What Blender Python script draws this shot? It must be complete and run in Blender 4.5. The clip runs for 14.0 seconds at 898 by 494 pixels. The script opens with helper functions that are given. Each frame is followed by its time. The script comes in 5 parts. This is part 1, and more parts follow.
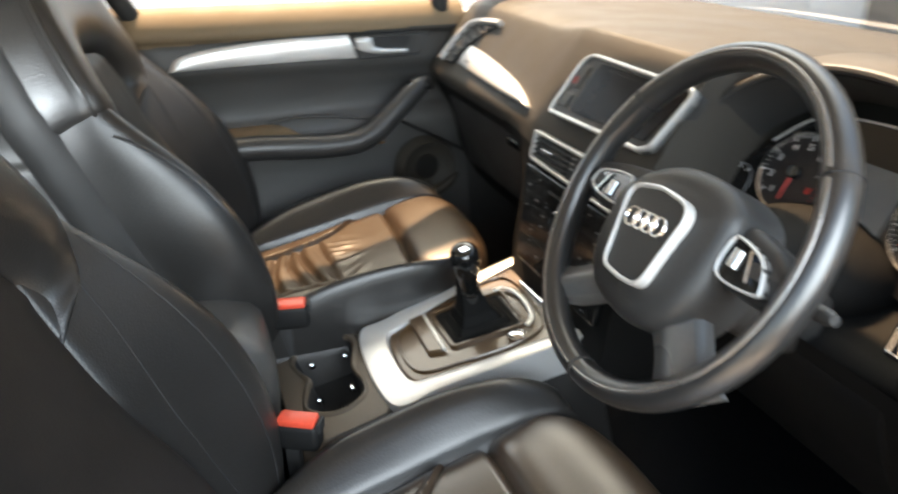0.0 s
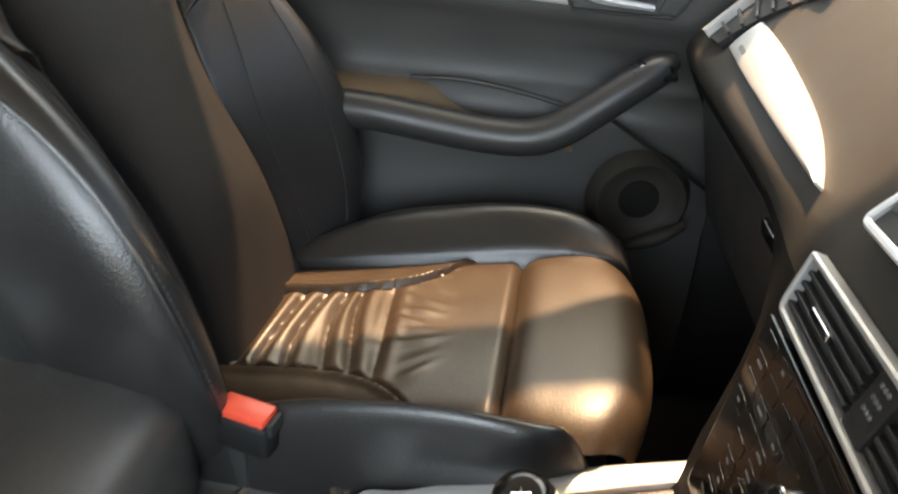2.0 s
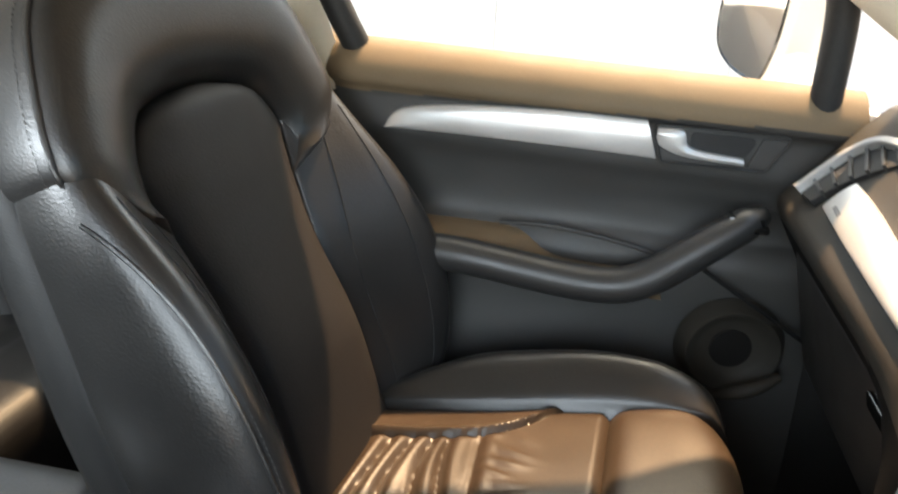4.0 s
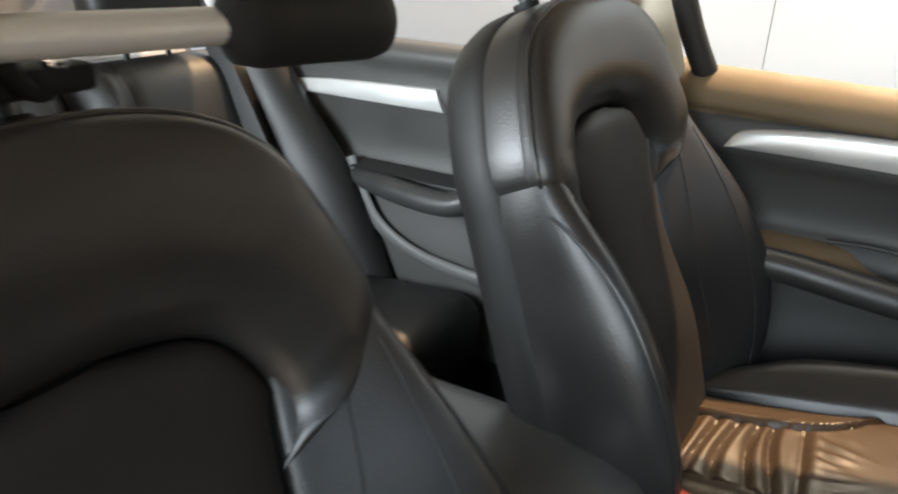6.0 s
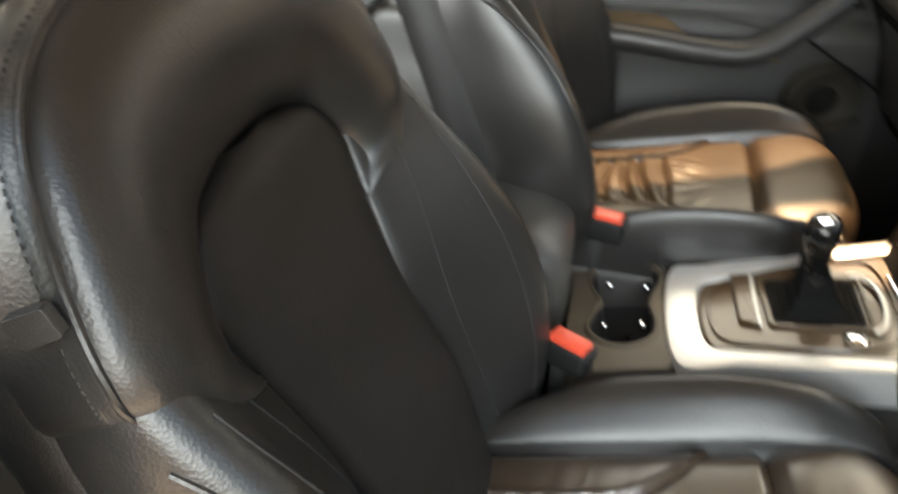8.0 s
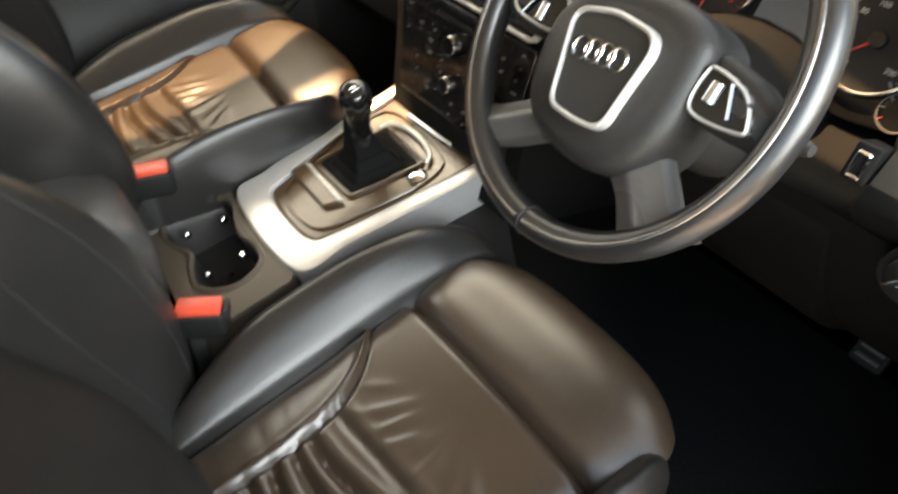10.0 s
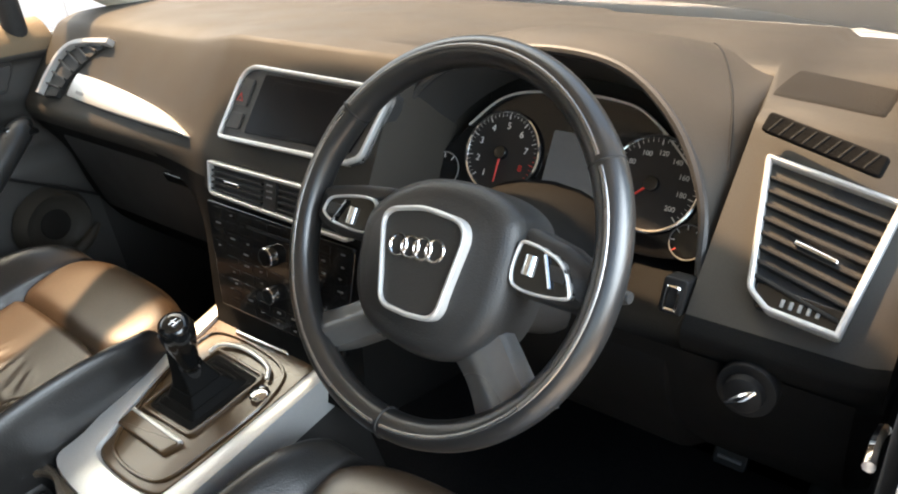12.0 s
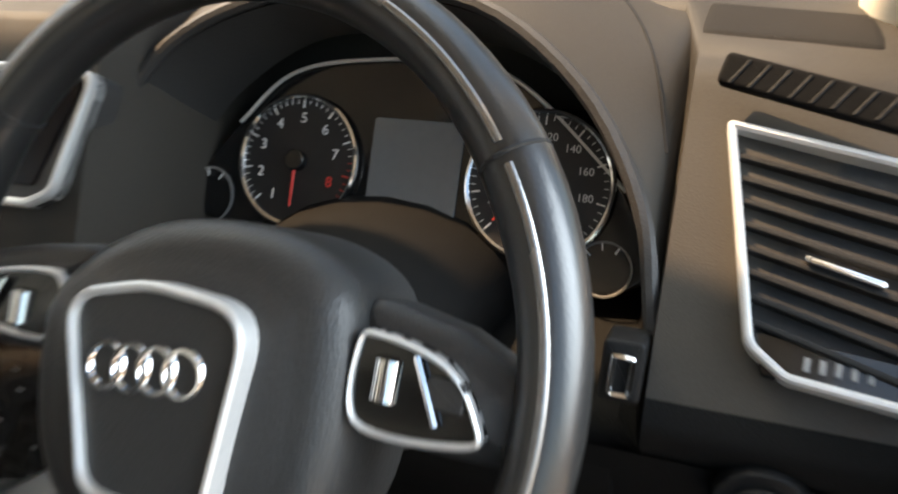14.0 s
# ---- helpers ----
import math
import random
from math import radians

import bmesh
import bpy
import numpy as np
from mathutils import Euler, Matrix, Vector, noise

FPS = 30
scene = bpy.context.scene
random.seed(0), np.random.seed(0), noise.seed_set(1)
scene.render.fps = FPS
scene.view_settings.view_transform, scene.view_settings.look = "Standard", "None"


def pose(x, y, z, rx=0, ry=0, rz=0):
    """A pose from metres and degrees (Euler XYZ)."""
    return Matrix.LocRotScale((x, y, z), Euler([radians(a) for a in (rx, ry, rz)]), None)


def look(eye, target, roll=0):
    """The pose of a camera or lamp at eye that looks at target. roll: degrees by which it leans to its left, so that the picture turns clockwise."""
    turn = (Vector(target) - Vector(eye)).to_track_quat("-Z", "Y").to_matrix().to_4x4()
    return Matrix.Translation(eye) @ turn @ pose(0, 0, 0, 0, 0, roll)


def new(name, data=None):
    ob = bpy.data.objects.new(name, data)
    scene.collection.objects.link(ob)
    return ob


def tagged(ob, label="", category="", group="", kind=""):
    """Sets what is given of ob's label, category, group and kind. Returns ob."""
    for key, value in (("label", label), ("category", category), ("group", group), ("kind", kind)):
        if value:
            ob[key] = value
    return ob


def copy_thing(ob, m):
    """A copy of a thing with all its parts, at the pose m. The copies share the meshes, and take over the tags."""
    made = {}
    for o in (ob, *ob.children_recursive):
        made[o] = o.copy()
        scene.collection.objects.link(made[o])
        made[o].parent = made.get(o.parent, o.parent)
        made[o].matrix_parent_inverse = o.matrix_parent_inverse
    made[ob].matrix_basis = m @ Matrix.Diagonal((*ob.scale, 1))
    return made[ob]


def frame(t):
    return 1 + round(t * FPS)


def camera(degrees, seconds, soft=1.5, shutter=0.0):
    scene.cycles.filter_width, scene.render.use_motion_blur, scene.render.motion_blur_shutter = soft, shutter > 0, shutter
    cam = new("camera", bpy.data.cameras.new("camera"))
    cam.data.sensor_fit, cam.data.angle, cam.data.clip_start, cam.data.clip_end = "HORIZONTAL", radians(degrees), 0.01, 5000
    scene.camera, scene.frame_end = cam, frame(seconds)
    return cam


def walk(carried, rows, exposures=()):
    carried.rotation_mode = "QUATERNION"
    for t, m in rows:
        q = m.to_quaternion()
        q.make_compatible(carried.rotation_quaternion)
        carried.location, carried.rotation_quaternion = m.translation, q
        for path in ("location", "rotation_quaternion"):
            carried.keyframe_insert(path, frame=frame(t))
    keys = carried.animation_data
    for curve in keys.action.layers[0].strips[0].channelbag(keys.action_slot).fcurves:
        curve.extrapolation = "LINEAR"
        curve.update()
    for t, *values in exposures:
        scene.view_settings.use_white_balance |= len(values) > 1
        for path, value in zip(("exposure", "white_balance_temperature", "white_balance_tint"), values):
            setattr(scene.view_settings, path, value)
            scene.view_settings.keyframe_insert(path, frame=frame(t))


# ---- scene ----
from mathutils import bvhtree

STOPS = 2.15
cam = camera(63.0, 14.0, soft=2.0, shutter=0.5)
PATH = [
    (0, (0.906, -0.391, 1.356), (-0.803, 0.196, 0.499), -2.0),
    (0.5, (0.797, -0.222, 1.337), (-0.978, -0.088, 0.426), -3.0),
    (1, (0.594, -0.164, 1.312), (-1.126, -0.093, 0.294), -0.3),
    (1.5, (0.422, -0.127, 1.281), (-1.291, -0.16, 0.249), 1.7),
    (2, (0.337, -0.101, 1.251), (-1.39, -0.228, 0.249), 4.6),
    (2.2, (0.318, -0.095, 1.251), (-1.418, -0.218, 0.266), 4.4),
    (4.3, (0.345, -0.118, 1.311), (-1.481, -0.56, 0.626), 3.1),
    (4.5, (0.353, -0.115, 1.318), (-1.471, -0.606, 0.66), 3.3),
    (5, (0.391, -0.131, 1.318), (-1.407, -0.702, 0.654), 3.7),
    (5.5, (0.455, -0.187, 1.324), (-1.252, -0.944, 0.607), 3.6),
    (6, (0.558, -0.234, 1.353), (-1.046, -1.145, 0.58), 2.1),
    (6.5, (0.681, -0.257, 1.362), (-0.922, -1.125, 0.539), 1.6),
    (7, (0.761, -0.271, 1.355), (-0.772, -1.139, 0.41), 2.1),
    (7.5, (0.79, -0.277, 1.356), (-0.687, -1.155, 0.334), 0.6),
    (8, (0.814, -0.353, 1.348), (-0.813, -0.672, 0.23), 0.8),
    (8.5, (0.809, -0.402, 1.379), (-0.637, -0.355, -0.002), -0.5),
    (9, (0.793, -0.404, 1.359), (-0.554, -0.127, -0.093), -3.2),
    (9.2, (0.797, -0.417, 1.356), (-0.482, 0.009, -0.121), -1.4),
    (11.3, (0.702, -0.443, 1.345), (-0.421, 0.917, 0.403), -2.5),
    (11.5, (0.706, -0.432, 1.345), (-0.402, 0.954, 0.423), -3.1),
    (12, (0.745, -0.419, 1.371), (-0.378, 0.94, 0.427), -4.2),
    (12.5, (0.715, -0.432, 1.371), (-0.32, 0.982, 0.406), -4.5),
    (13, (0.685, -0.421, 1.358), (-0.218, 1.087, 0.404), -1.4),
    (13.5, (0.653, -0.325, 1.313), (-0.149, 1.229, 0.341), -1.7),
    (14, (0.585, -0.189, 1.26), (-0.088, 1.432, 0.301), -3.4),
]
walk(cam, [(t, look(eye, target, roll)) for t, eye, target, roll in PATH], exposures=[
    (0, STOPS + 0.25, 6350, 10), (1.2, STOPS + 0.35, 6300, 10), (2.2, STOPS + 0.3, 6300, 10), (4.3, STOPS + 0.12, 6300, 10), (5.2, STOPS - 0.13, 6350, 10), (6.0, STOPS - 0.25, 6350, 10), (7.2, STOPS + 0.31, 6800, 10),
    (8.4, STOPS + 0.33, 7000, 10), (9.2, STOPS + 0.5, 7250, 11), (11.3, STOPS + 0.15, 6250, 10), (13.0, STOPS + 0.10, 6200, 10), (14.0, STOPS - 0.15, 6200, 10)])


# ---- light ----
SUN_AZ, SUN_EL = -82.0, 59.5   # degrees to the right of straight ahead, and above the horizon
world = bpy.data.worlds.new("world")
scene.world = world
world.use_nodes = True
wn = world.node_tree.nodes
sky = wn.new("ShaderNodeTexSky")
sky.sky_type, sky.sun_disc = "NISHITA", False
sky.sun_elevation, sky.sun_rotation = radians(SUN_EL), radians(SUN_AZ)
sky.air_density, sky.dust_density, sky.ozone_density = 1.0, 4.0, 0.6
tint = wn.new("ShaderNodeMixRGB")
tint.blend_type, tint.inputs[0].default_value, tint.inputs[2].default_value = "MULTIPLY", 1.0, (1.0, 1.0, 0.86, 1)
world.node_tree.links.new(sky.outputs[0], tint.inputs[1])
world.node_tree.links.new(tint.outputs[0], wn["Background"].inputs[0])
wn["Background"].inputs[1].default_value = 0.15
sun_data = bpy.data.lights.new("sun", "SUN")
sun_data.energy, sun_data.angle, sun_data.color = 3.4, radians(1.5), (1.0, 0.64, 0.34)
sun = new("sun", sun_data)
_az, _el = radians(SUN_AZ), radians(SUN_EL)
sun.matrix_world = look((math.sin(_az) * math.cos(_el) * 9, math.cos(_az) * math.cos(_el) * 9, math.sin(_el) * 9 + 1), (0, 0, 1))


def opening_fill(name, at, aim, wide, high, watts, spread):
    """Area lamp added at an opening to stand in for skylight."""
    data = bpy.data.lights.new(name, "AREA")
    data.shape, data.size, data.size_y, data.energy, data.color = "RECTANGLE", wide, high, watts, (0.90, 0.97, 1.0)
    data.spread = radians(spread)
    new(name, data).matrix_world = look(at, aim)


# Added fill lamps; spread narrowed so surfaces beside each one stay dark.
opening_fill("doorway_fill_lamp", (0.97, -0.20, 1.24), (-0.3, -0.28, 0.72), 0.80, 0.50, 0.80, 76)
opening_fill("rear_window_fill_lamp", (0.80, -1.15, 1.31), (-0.6, -0.95, 1.02), 0.56, 0.34, 3.2, 92)


# ---- materials ----
def material(name, color, rough=0.5, metal=0.0, bump=0.0, scale=300.0, vary=0.15, wear=0.0, coat=0.0, big=9.0, spec=0.5):
    """Principled surface with colour and gloss varied at two scales and a fine relief."""
    m = bpy.data.materials.new(name)
    m.use_nodes = True
    nt = m.node_tree
    n, l = nt.nodes, nt.links
    b = n["Principled BSDF"]
    b.inputs["Metallic"].default_value = metal
    b.inputs["Specular IOR Level"].default_value = spec
    b.inputs["Coat Weight"].default_value = coat
    b.inputs["Coat Roughness"].default_value = 0.06
    tc = n.new("ShaderNodeTexCoord")
    t1 = n.new("ShaderNodeTexNoise")
    t1.inputs["Scale"].default_value, t1.inputs["Detail"].default_value = big, 2
    t2 = n.new("ShaderNodeTexNoise")
    t2.inputs["Scale"].default_value, t2.inputs["Detail"].default_value = scale * 0.5, 3
    l.new(tc.outputs["Object"], t1.inputs["Vector"])
    l.new(tc.outputs["Object"], t2.inputs["Vector"])
    add = n.new("ShaderNodeMath")
    add.operation = "ADD"
    l.new(t1.outputs["Fac"], add.inputs[0])
    l.new(t2.outputs["Fac"], add.inputs[1])
    ramp = n.new("ShaderNodeMapRange")
    ramp.inputs[1].default_value, ramp.inputs[2].default_value = 0.7, 1.3
    ramp.inputs[3].default_value, ramp.inputs[4].default_value = 1 - vary, 1 + vary
    l.new(add.outputs[0], ramp.inputs[0])
    mul = n.new("ShaderNodeMixRGB")
    mul.blend_type, mul.inputs[0].default_value = "MULTIPLY", 1.0
    mul.inputs[1].default_value = (*color, 1)
    l.new(ramp.outputs[0], mul.inputs[2])
    l.new(mul.outputs[0], b.inputs["Base Color"])
    r = n.new("ShaderNodeMapRange")
    r.inputs[1].default_value, r.inputs[2].default_value = 0.35, 0.65
    r.inputs[3].default_value, r.inputs[4].default_value = max(rough - 0.06 - wear, 0.02), min(rough + 0.06 + wear, 1)
    l.new(t1.outputs["Fac"], r.inputs[0])
    l.new(r.outputs[0], b.inputs["Roughness"])
    if bump:
        v = n.new("ShaderNodeTexVoronoi")
        v.inputs["Scale"].default_value = scale
        l.new(tc.outputs["Object"], v.inputs["Vector"])
        bp = n.new("ShaderNodeBump")
        bp.inputs["Strength"].default_value, bp.inputs["Distance"].default_value = bump, 0.001
        l.new(v.outputs["Distance"], bp.inputs["Height"])
        l.new(bp.outputs[0], b.inputs["Normal"])
    return m


LEATHER = material("leather", (0.017, 0.0162, 0.0155), 0.33, bump=0.16, scale=420, vary=0.12, wear=-0.035, spec=0.5)
# LEATHER darkened, so the rear bench's shade is in the colour.
BENCH = material("shaded_bench_leather", (0.011, 0.0105, 0.0102), 0.46, bump=0.16, scale=420, vary=0.12, wear=-0.035, spec=0.35)
SHELL = material("seat_shell_plastic", (0.012, 0.0117, 0.0114), 0.52, bump=0.25, scale=700, vary=0.12, spec=0.3)
# Browner than LEATHER: warm sunlight is put into the base colour.
CUSHION = material("sunlit_cushion_leather", (0.035, 0.0232, 0.0140), 0.38, bump=0.12, scale=420, vary=0.18, wear=-0.04, spec=0.35)
# Lighter, glossier copy of CUSHION that imitates light on the driver's seat.
BRIGHT_CUSHION = material("brightened_cushion_leather", (0.040, 0.0275, 0.0185), 0.31, bump=0.03, scale=420, vary=0.10, wear=-0.05, spec=0.8)
INSERT = material("perforated_leather", (0.014, 0.0125, 0.0118), 0.58, bump=0.15, scale=420, vary=0.10, spec=0.2)
WHEEL_LEATHER = material("smooth_leather", (0.020, 0.0196, 0.0192), 0.30, bump=0.06, scale=500, vary=0.06, wear=-0.045, spec=0.8)
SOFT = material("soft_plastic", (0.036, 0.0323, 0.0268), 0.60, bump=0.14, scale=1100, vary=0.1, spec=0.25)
# Lighter, tan copy of SOFT that paints sunlight on the console.
CONSOLE = material("sunlit_console_plastic", (0.078, 0.062, 0.045), 0.48, bump=0.25, scale=700, vary=0.12)
ARMLEATHER = material("grey_leather", (0.048, 0.046, 0.043), 0.40, bump=0.14, scale=420, vary=0.12, wear=-0.035)
PLATE = material("satin_brown_trim", (0.062, 0.036, 0.016), 0.30, bump=0.06, scale=700, vary=0.12, coat=0.25)
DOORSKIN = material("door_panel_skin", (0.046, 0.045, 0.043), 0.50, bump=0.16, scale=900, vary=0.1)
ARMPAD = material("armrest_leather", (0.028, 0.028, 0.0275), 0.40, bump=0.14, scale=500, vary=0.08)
# Tan stands in for sun that does not reach the armrest top.
ARMTOP = material("sunlit_armrest_skin", (0.200, 0.138, 0.078), 0.42, bump=0.12, scale=700, vary=0.1)
VOID = material("slot_shade_black", (0.004, 0.004, 0.004), 0.8, bump=0.1, vary=0.1, spec=0.08)
# Tan base carries the sunlight on the door sill.
SILLTRIM = material("sunlit_sill_plastic", (0.165, 0.122, 0.074), 0.62, bump=0.14, scale=1100, vary=0.1, spec=0.2)
DARK = material("dark_plastic", (0.028, 0.027, 0.026), 0.5, bump=0.25, scale=700, vary=0.12)
# BLACK taken darker, so shade on lower dash and gaiter is in the colour.
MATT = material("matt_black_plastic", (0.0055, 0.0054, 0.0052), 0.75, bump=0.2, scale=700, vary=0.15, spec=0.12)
BLACK = material("black_plastic", (0.010, 0.010, 0.010), 0.6, bump=0.2, scale=700, vary=0.15, spec=0.22)
# Metal tone that paints the highlight on the wheel rim.
RIM_GLINT = material("rim_highlight_metal", (0.30, 0.29, 0.28), 0.28, metal=0.85, bump=0.02, scale=500, vary=0.12)
HUB = material("airbag_plastic", (0.030, 0.030, 0.0295), 0.42, bump=0.2, scale=600, vary=0.1)
GLOSS = material("gloss_black", (0.008, 0.008, 0.008), 0.12, vary=0.1, coat=0.3)
SEAL = material("grey_seal", (0.075, 0.075, 0.073), 0.55, bump=0.1, scale=700, vary=0.1)
RUBBER = material("rubber", (0.012, 0.012, 0.012), 0.7, bump=0.2, vary=0.2)
GRILLE = material("woven_grille", (0.014, 0.013, 0.012), 0.85, bump=0.6, scale=900, vary=0.2, spec=0.15)
SILVER = material("satin_aluminium", (0.60, 0.60, 0.59), 0.34, metal=0.45, bump=0.05, scale=900, vary=0.05)
CHROME = material("chrome", (0.8, 0.8, 0.8), 0.1, metal=1.0, vary=0.03)
SPOKE = material("grey_spoke_paint", (0.15, 0.15, 0.147), 0.30, metal=0.4, vary=0.06)
CARPET = material("carpet", (0.016, 0.015, 0.015), 0.95, bump=0.8, scale=260, vary=0.3)
PILLAR = material("light_grey_trim", (0.68, 0.62, 0.50), 0.75, bump=0.2, scale=800, vary=0.05)
PAINT = material("white_paint", (0.78, 0.76, 0.72), 0.25, vary=0.03, coat=0.5)
RED = material("red_plastic", (0.62, 0.07, 0.035), 0.4, vary=0.08)
STITCH = material("grey_thread", (0.034, 0.031, 0.028), 0.7, vary=0.2)
WHITE = material("white_print", (0.75, 0.75, 0.75), 0.5, vary=0.03)
REDPRINT = material("red_print", (0.6, 0.04, 0.03), 0.5, vary=0.03)
GREYKEY = material("grey_print", (0.20, 0.20, 0.20), 0.5, vary=0.05)
DIAL = material("dial_face", (0.012, 0.012, 0.013), 0.45, vary=0.15)
SCREEN = material("dark_screen", (0.008, 0.007, 0.008), 0.25, vary=0.05, big=3, spec=0.08)
LCD = material("grey_display", (0.13, 0.135, 0.14), 0.22, vary=0.05, big=3)
CONCRETE = material("pale_concrete", (0.66, 0.65, 0.63), 0.8, bump=0.3, scale=60, vary=0.12, big=0.7)
OCHRE = material("grey_brown_render", (0.17, 0.155, 0.135), 0.85, bump=0.3, scale=90, vary=0.08, big=0.6)
PALE = material("white_wall_panel", (0.80, 0.79, 0.77), 0.7, bump=0.2, scale=90, vary=0.04, big=0.6)
BELT = material("belt_webbing", (0.02, 0.02, 0.02), 0.6, bump=0.5, scale=500, vary=0.15)


def glass_material(name, tint):
    m = bpy.data.materials.new(name)
    m.use_nodes = True
    nt = m.node_tree
    nt.nodes.remove(nt.nodes["Principled BSDF"])
    tr, gl, mx = (nt.nodes.new(k) for k in ("ShaderNodeBsdfTransparent", "ShaderNodeBsdfGlossy", "ShaderNodeMixShader"))
    tr.inputs[0].default_value = (*tint, 1)
    gl.inputs["Roughness"].default_value = 0.02
    fr, pw, ad = nt.nodes.new("ShaderNodeLayerWeight"), nt.nodes.new("ShaderNodeMath"), nt.nodes.new("ShaderNodeMath")
    pw.operation, pw.inputs[1].default_value = "POWER", 4.0
    ad.operation, ad.inputs[1].default_value, ad.inputs[2].default_value = "MULTIPLY_ADD", 0.7, 0.045
    nt.links.new(fr.outputs["Facing"], pw.inputs[0])
    nt.links.new(pw.outputs[0], ad.inputs[0])
    nt.links.new(ad.outputs[0], mx.inputs[0])
    nt.links.new(tr.outputs[0], mx.inputs[1])
    nt.links.new(gl.outputs[0], mx.inputs[2])
    nt.links.new(mx.outputs[0], nt.nodes["Material Output"].inputs[0])
    return m


GLASS = glass_material("window_glass", (0.93, 0.96, 0.95))
PRIVACY = glass_material("tinted_glass", (0.64, 0.65, 0.64))
MIRROR = material("mirror_glass", (0.9, 0.9, 0.9), 0.02, metal=1.0, vary=0.0)


# ---- mesh helpers: every shape is (verts, faces) ----
def join(*shapes):
    vs, fs = [], []
    for v, f in shapes:
        o = len(vs)
        vs += [tuple(p) for p in v]
        fs += [tuple(i + o for i in q) for q in f]
    return vs, fs


def part(name, shape, mat, parent=None, label="", local=False, flat=False):
    """One mesh object under a thing or part; the shape is in world metres unless local."""
    vs, fs = shape
    if parent is not None and not local:
        m, o = parent.matrix_basis.copy(), parent.parent
        while o is not None:
            m, o = o.matrix_basis @ m, o.parent
        inv = m.inverted()
        vs = [inv @ Vector(p) for p in vs]
    me = bpy.data.meshes.new(name)
    me.from_pydata([tuple(p) for p in vs], [], [tuple(q) for q in fs])
    bm = bmesh.new()
    bm.from_mesh(me)
    bmesh.ops.remove_doubles(bm, verts=bm.verts, dist=1e-5)
    bmesh.ops.recalc_face_normals(bm, faces=bm.faces)
    if not flat:
        for f in bm.faces:
            f.smooth = True
        for e in bm.edges:
            if len(e.link_faces) == 2 and e.calc_face_angle(0) > 0.75:
                e.smooth = False
    bm.to_mesh(me)
    bm.free()
    me.materials.append(mat)
    ob = new(name, me)
    ob.parent = parent
    if label:
        tagged(ob, label)
    return ob


def thing(name, at, label, category, group="", kind="", rz=0.0):
    """The Empty at a thing's base."""
    ob = new(name)
    ob.empty_display_size = 0.05
    ob.matrix_basis = pose(*at, 0, 0, rz)
    return tagged(ob, label, category, group, kind)


def curve(pts, n, closed=False):
    """Catmull-Rom through the points, n samples."""
    p = np.array(pts, float)
    k = len(p)
    out = []
    for t in np.linspace(0, k if closed else k - 1, n, endpoint=not closed):
        i = min(int(t), k - 1 if closed else k - 2)
        f = t - i
        if closed:
            a, b, c, d = p[(i - 1) % k], p[i % k], p[(i + 1) % k], p[(i + 2) % k]
        else:
            b, c = p[i], p[i + 1]
            a = p[i - 1] if i > 0 else 2 * b - c
            d = p[i + 2] if i + 2 < k else 2 * c - b
        out.append(0.5 * (2 * b + (c - a) * f + (2 * a - 5 * b + 4 * c - d) * f * f + (3 * b - a - 3 * c + d) * f ** 3))
    return np.array(out)


def at_curve(pts, x):
    """Smooth y at x for points (x, y) in rising x."""
    xs, ys = np.array(pts, float).T
    x = np.clip(x, xs[0], xs[-1])
    i = int(min(max(np.searchsorted(xs, x) - 1, 0), len(xs) - 2))
    m = np.gradient(ys, xs)
    h = xs[i + 1] - xs[i]
    t = (x - xs[i]) / h
    return (2 * t**3 - 3 * t**2 + 1) * ys[i] + (t**3 - 2 * t**2 + t) * h * m[i] + (-2 * t**3 + 3 * t**2) * ys[i + 1] + (t**3 - t**2) * h * m[i + 1]


def grid(fn, us, vs, close_u=False):
    pts = [fn(u, v) for v in vs for u in us]
    n, k = len(us), len(vs)
    fs = []
    for j in range(k - 1):
        for i in range(n if close_u else n - 1):
            a, b = j * n + i, j * n + (i + 1) % n
            fs.append((a, b, b + n, a + n))
    return pts, fs


def loft(rings, caps=True):
    """Closed rings of equal count, joined in order."""
    n = len(rings[0])
    pts = [tuple(p) for r in rings for p in r]
    fs = []
    for j in range(len(rings) - 1):
        for i in range(n):
            a, b = j * n + i, j * n + (i + 1) % n
            fs.append((a, b, b + n, a + n))
    if caps:
        fs.append(tuple(range(n))[::-1])
        fs.append(tuple(range((len(rings) - 1) * n, len(rings) * n)))
    return pts, fs


def tube(path, r, n=10, closed=False, flat=1.0, up=(0, 0, 1)):
    """Round (or, with flat, oval) tube along the path; r one radius or one for each point."""
    p = np.array(path, float)
    k = len(p)
    rs = np.full(k, r, float) if np.isscalar(r) else np.array(r, float)
    rings = []
    for i in range(k):
        if closed:
            d = p[(i + 1) % k] - p[i - 1]
        else:
            d = p[min(i + 1, k - 1)] - p[max(i - 1, 0)]
        d /= np.linalg.norm(d) + 1e-12
        s = np.cross(d, up)
        if np.linalg.norm(s) < 1e-4:
            s = np.cross(d, (1, 0, 0.1))
        s /= np.linalg.norm(s)
        w = np.cross(s, d)
        rings.append([p[i] + rs[i] * (math.cos(a) * s + flat * math.sin(a) * w) for a in np.linspace(0, 2 * math.pi, n, endpoint=False)])
    if closed:
        rings.append(rings[0])
    return loft(rings, caps=not closed)


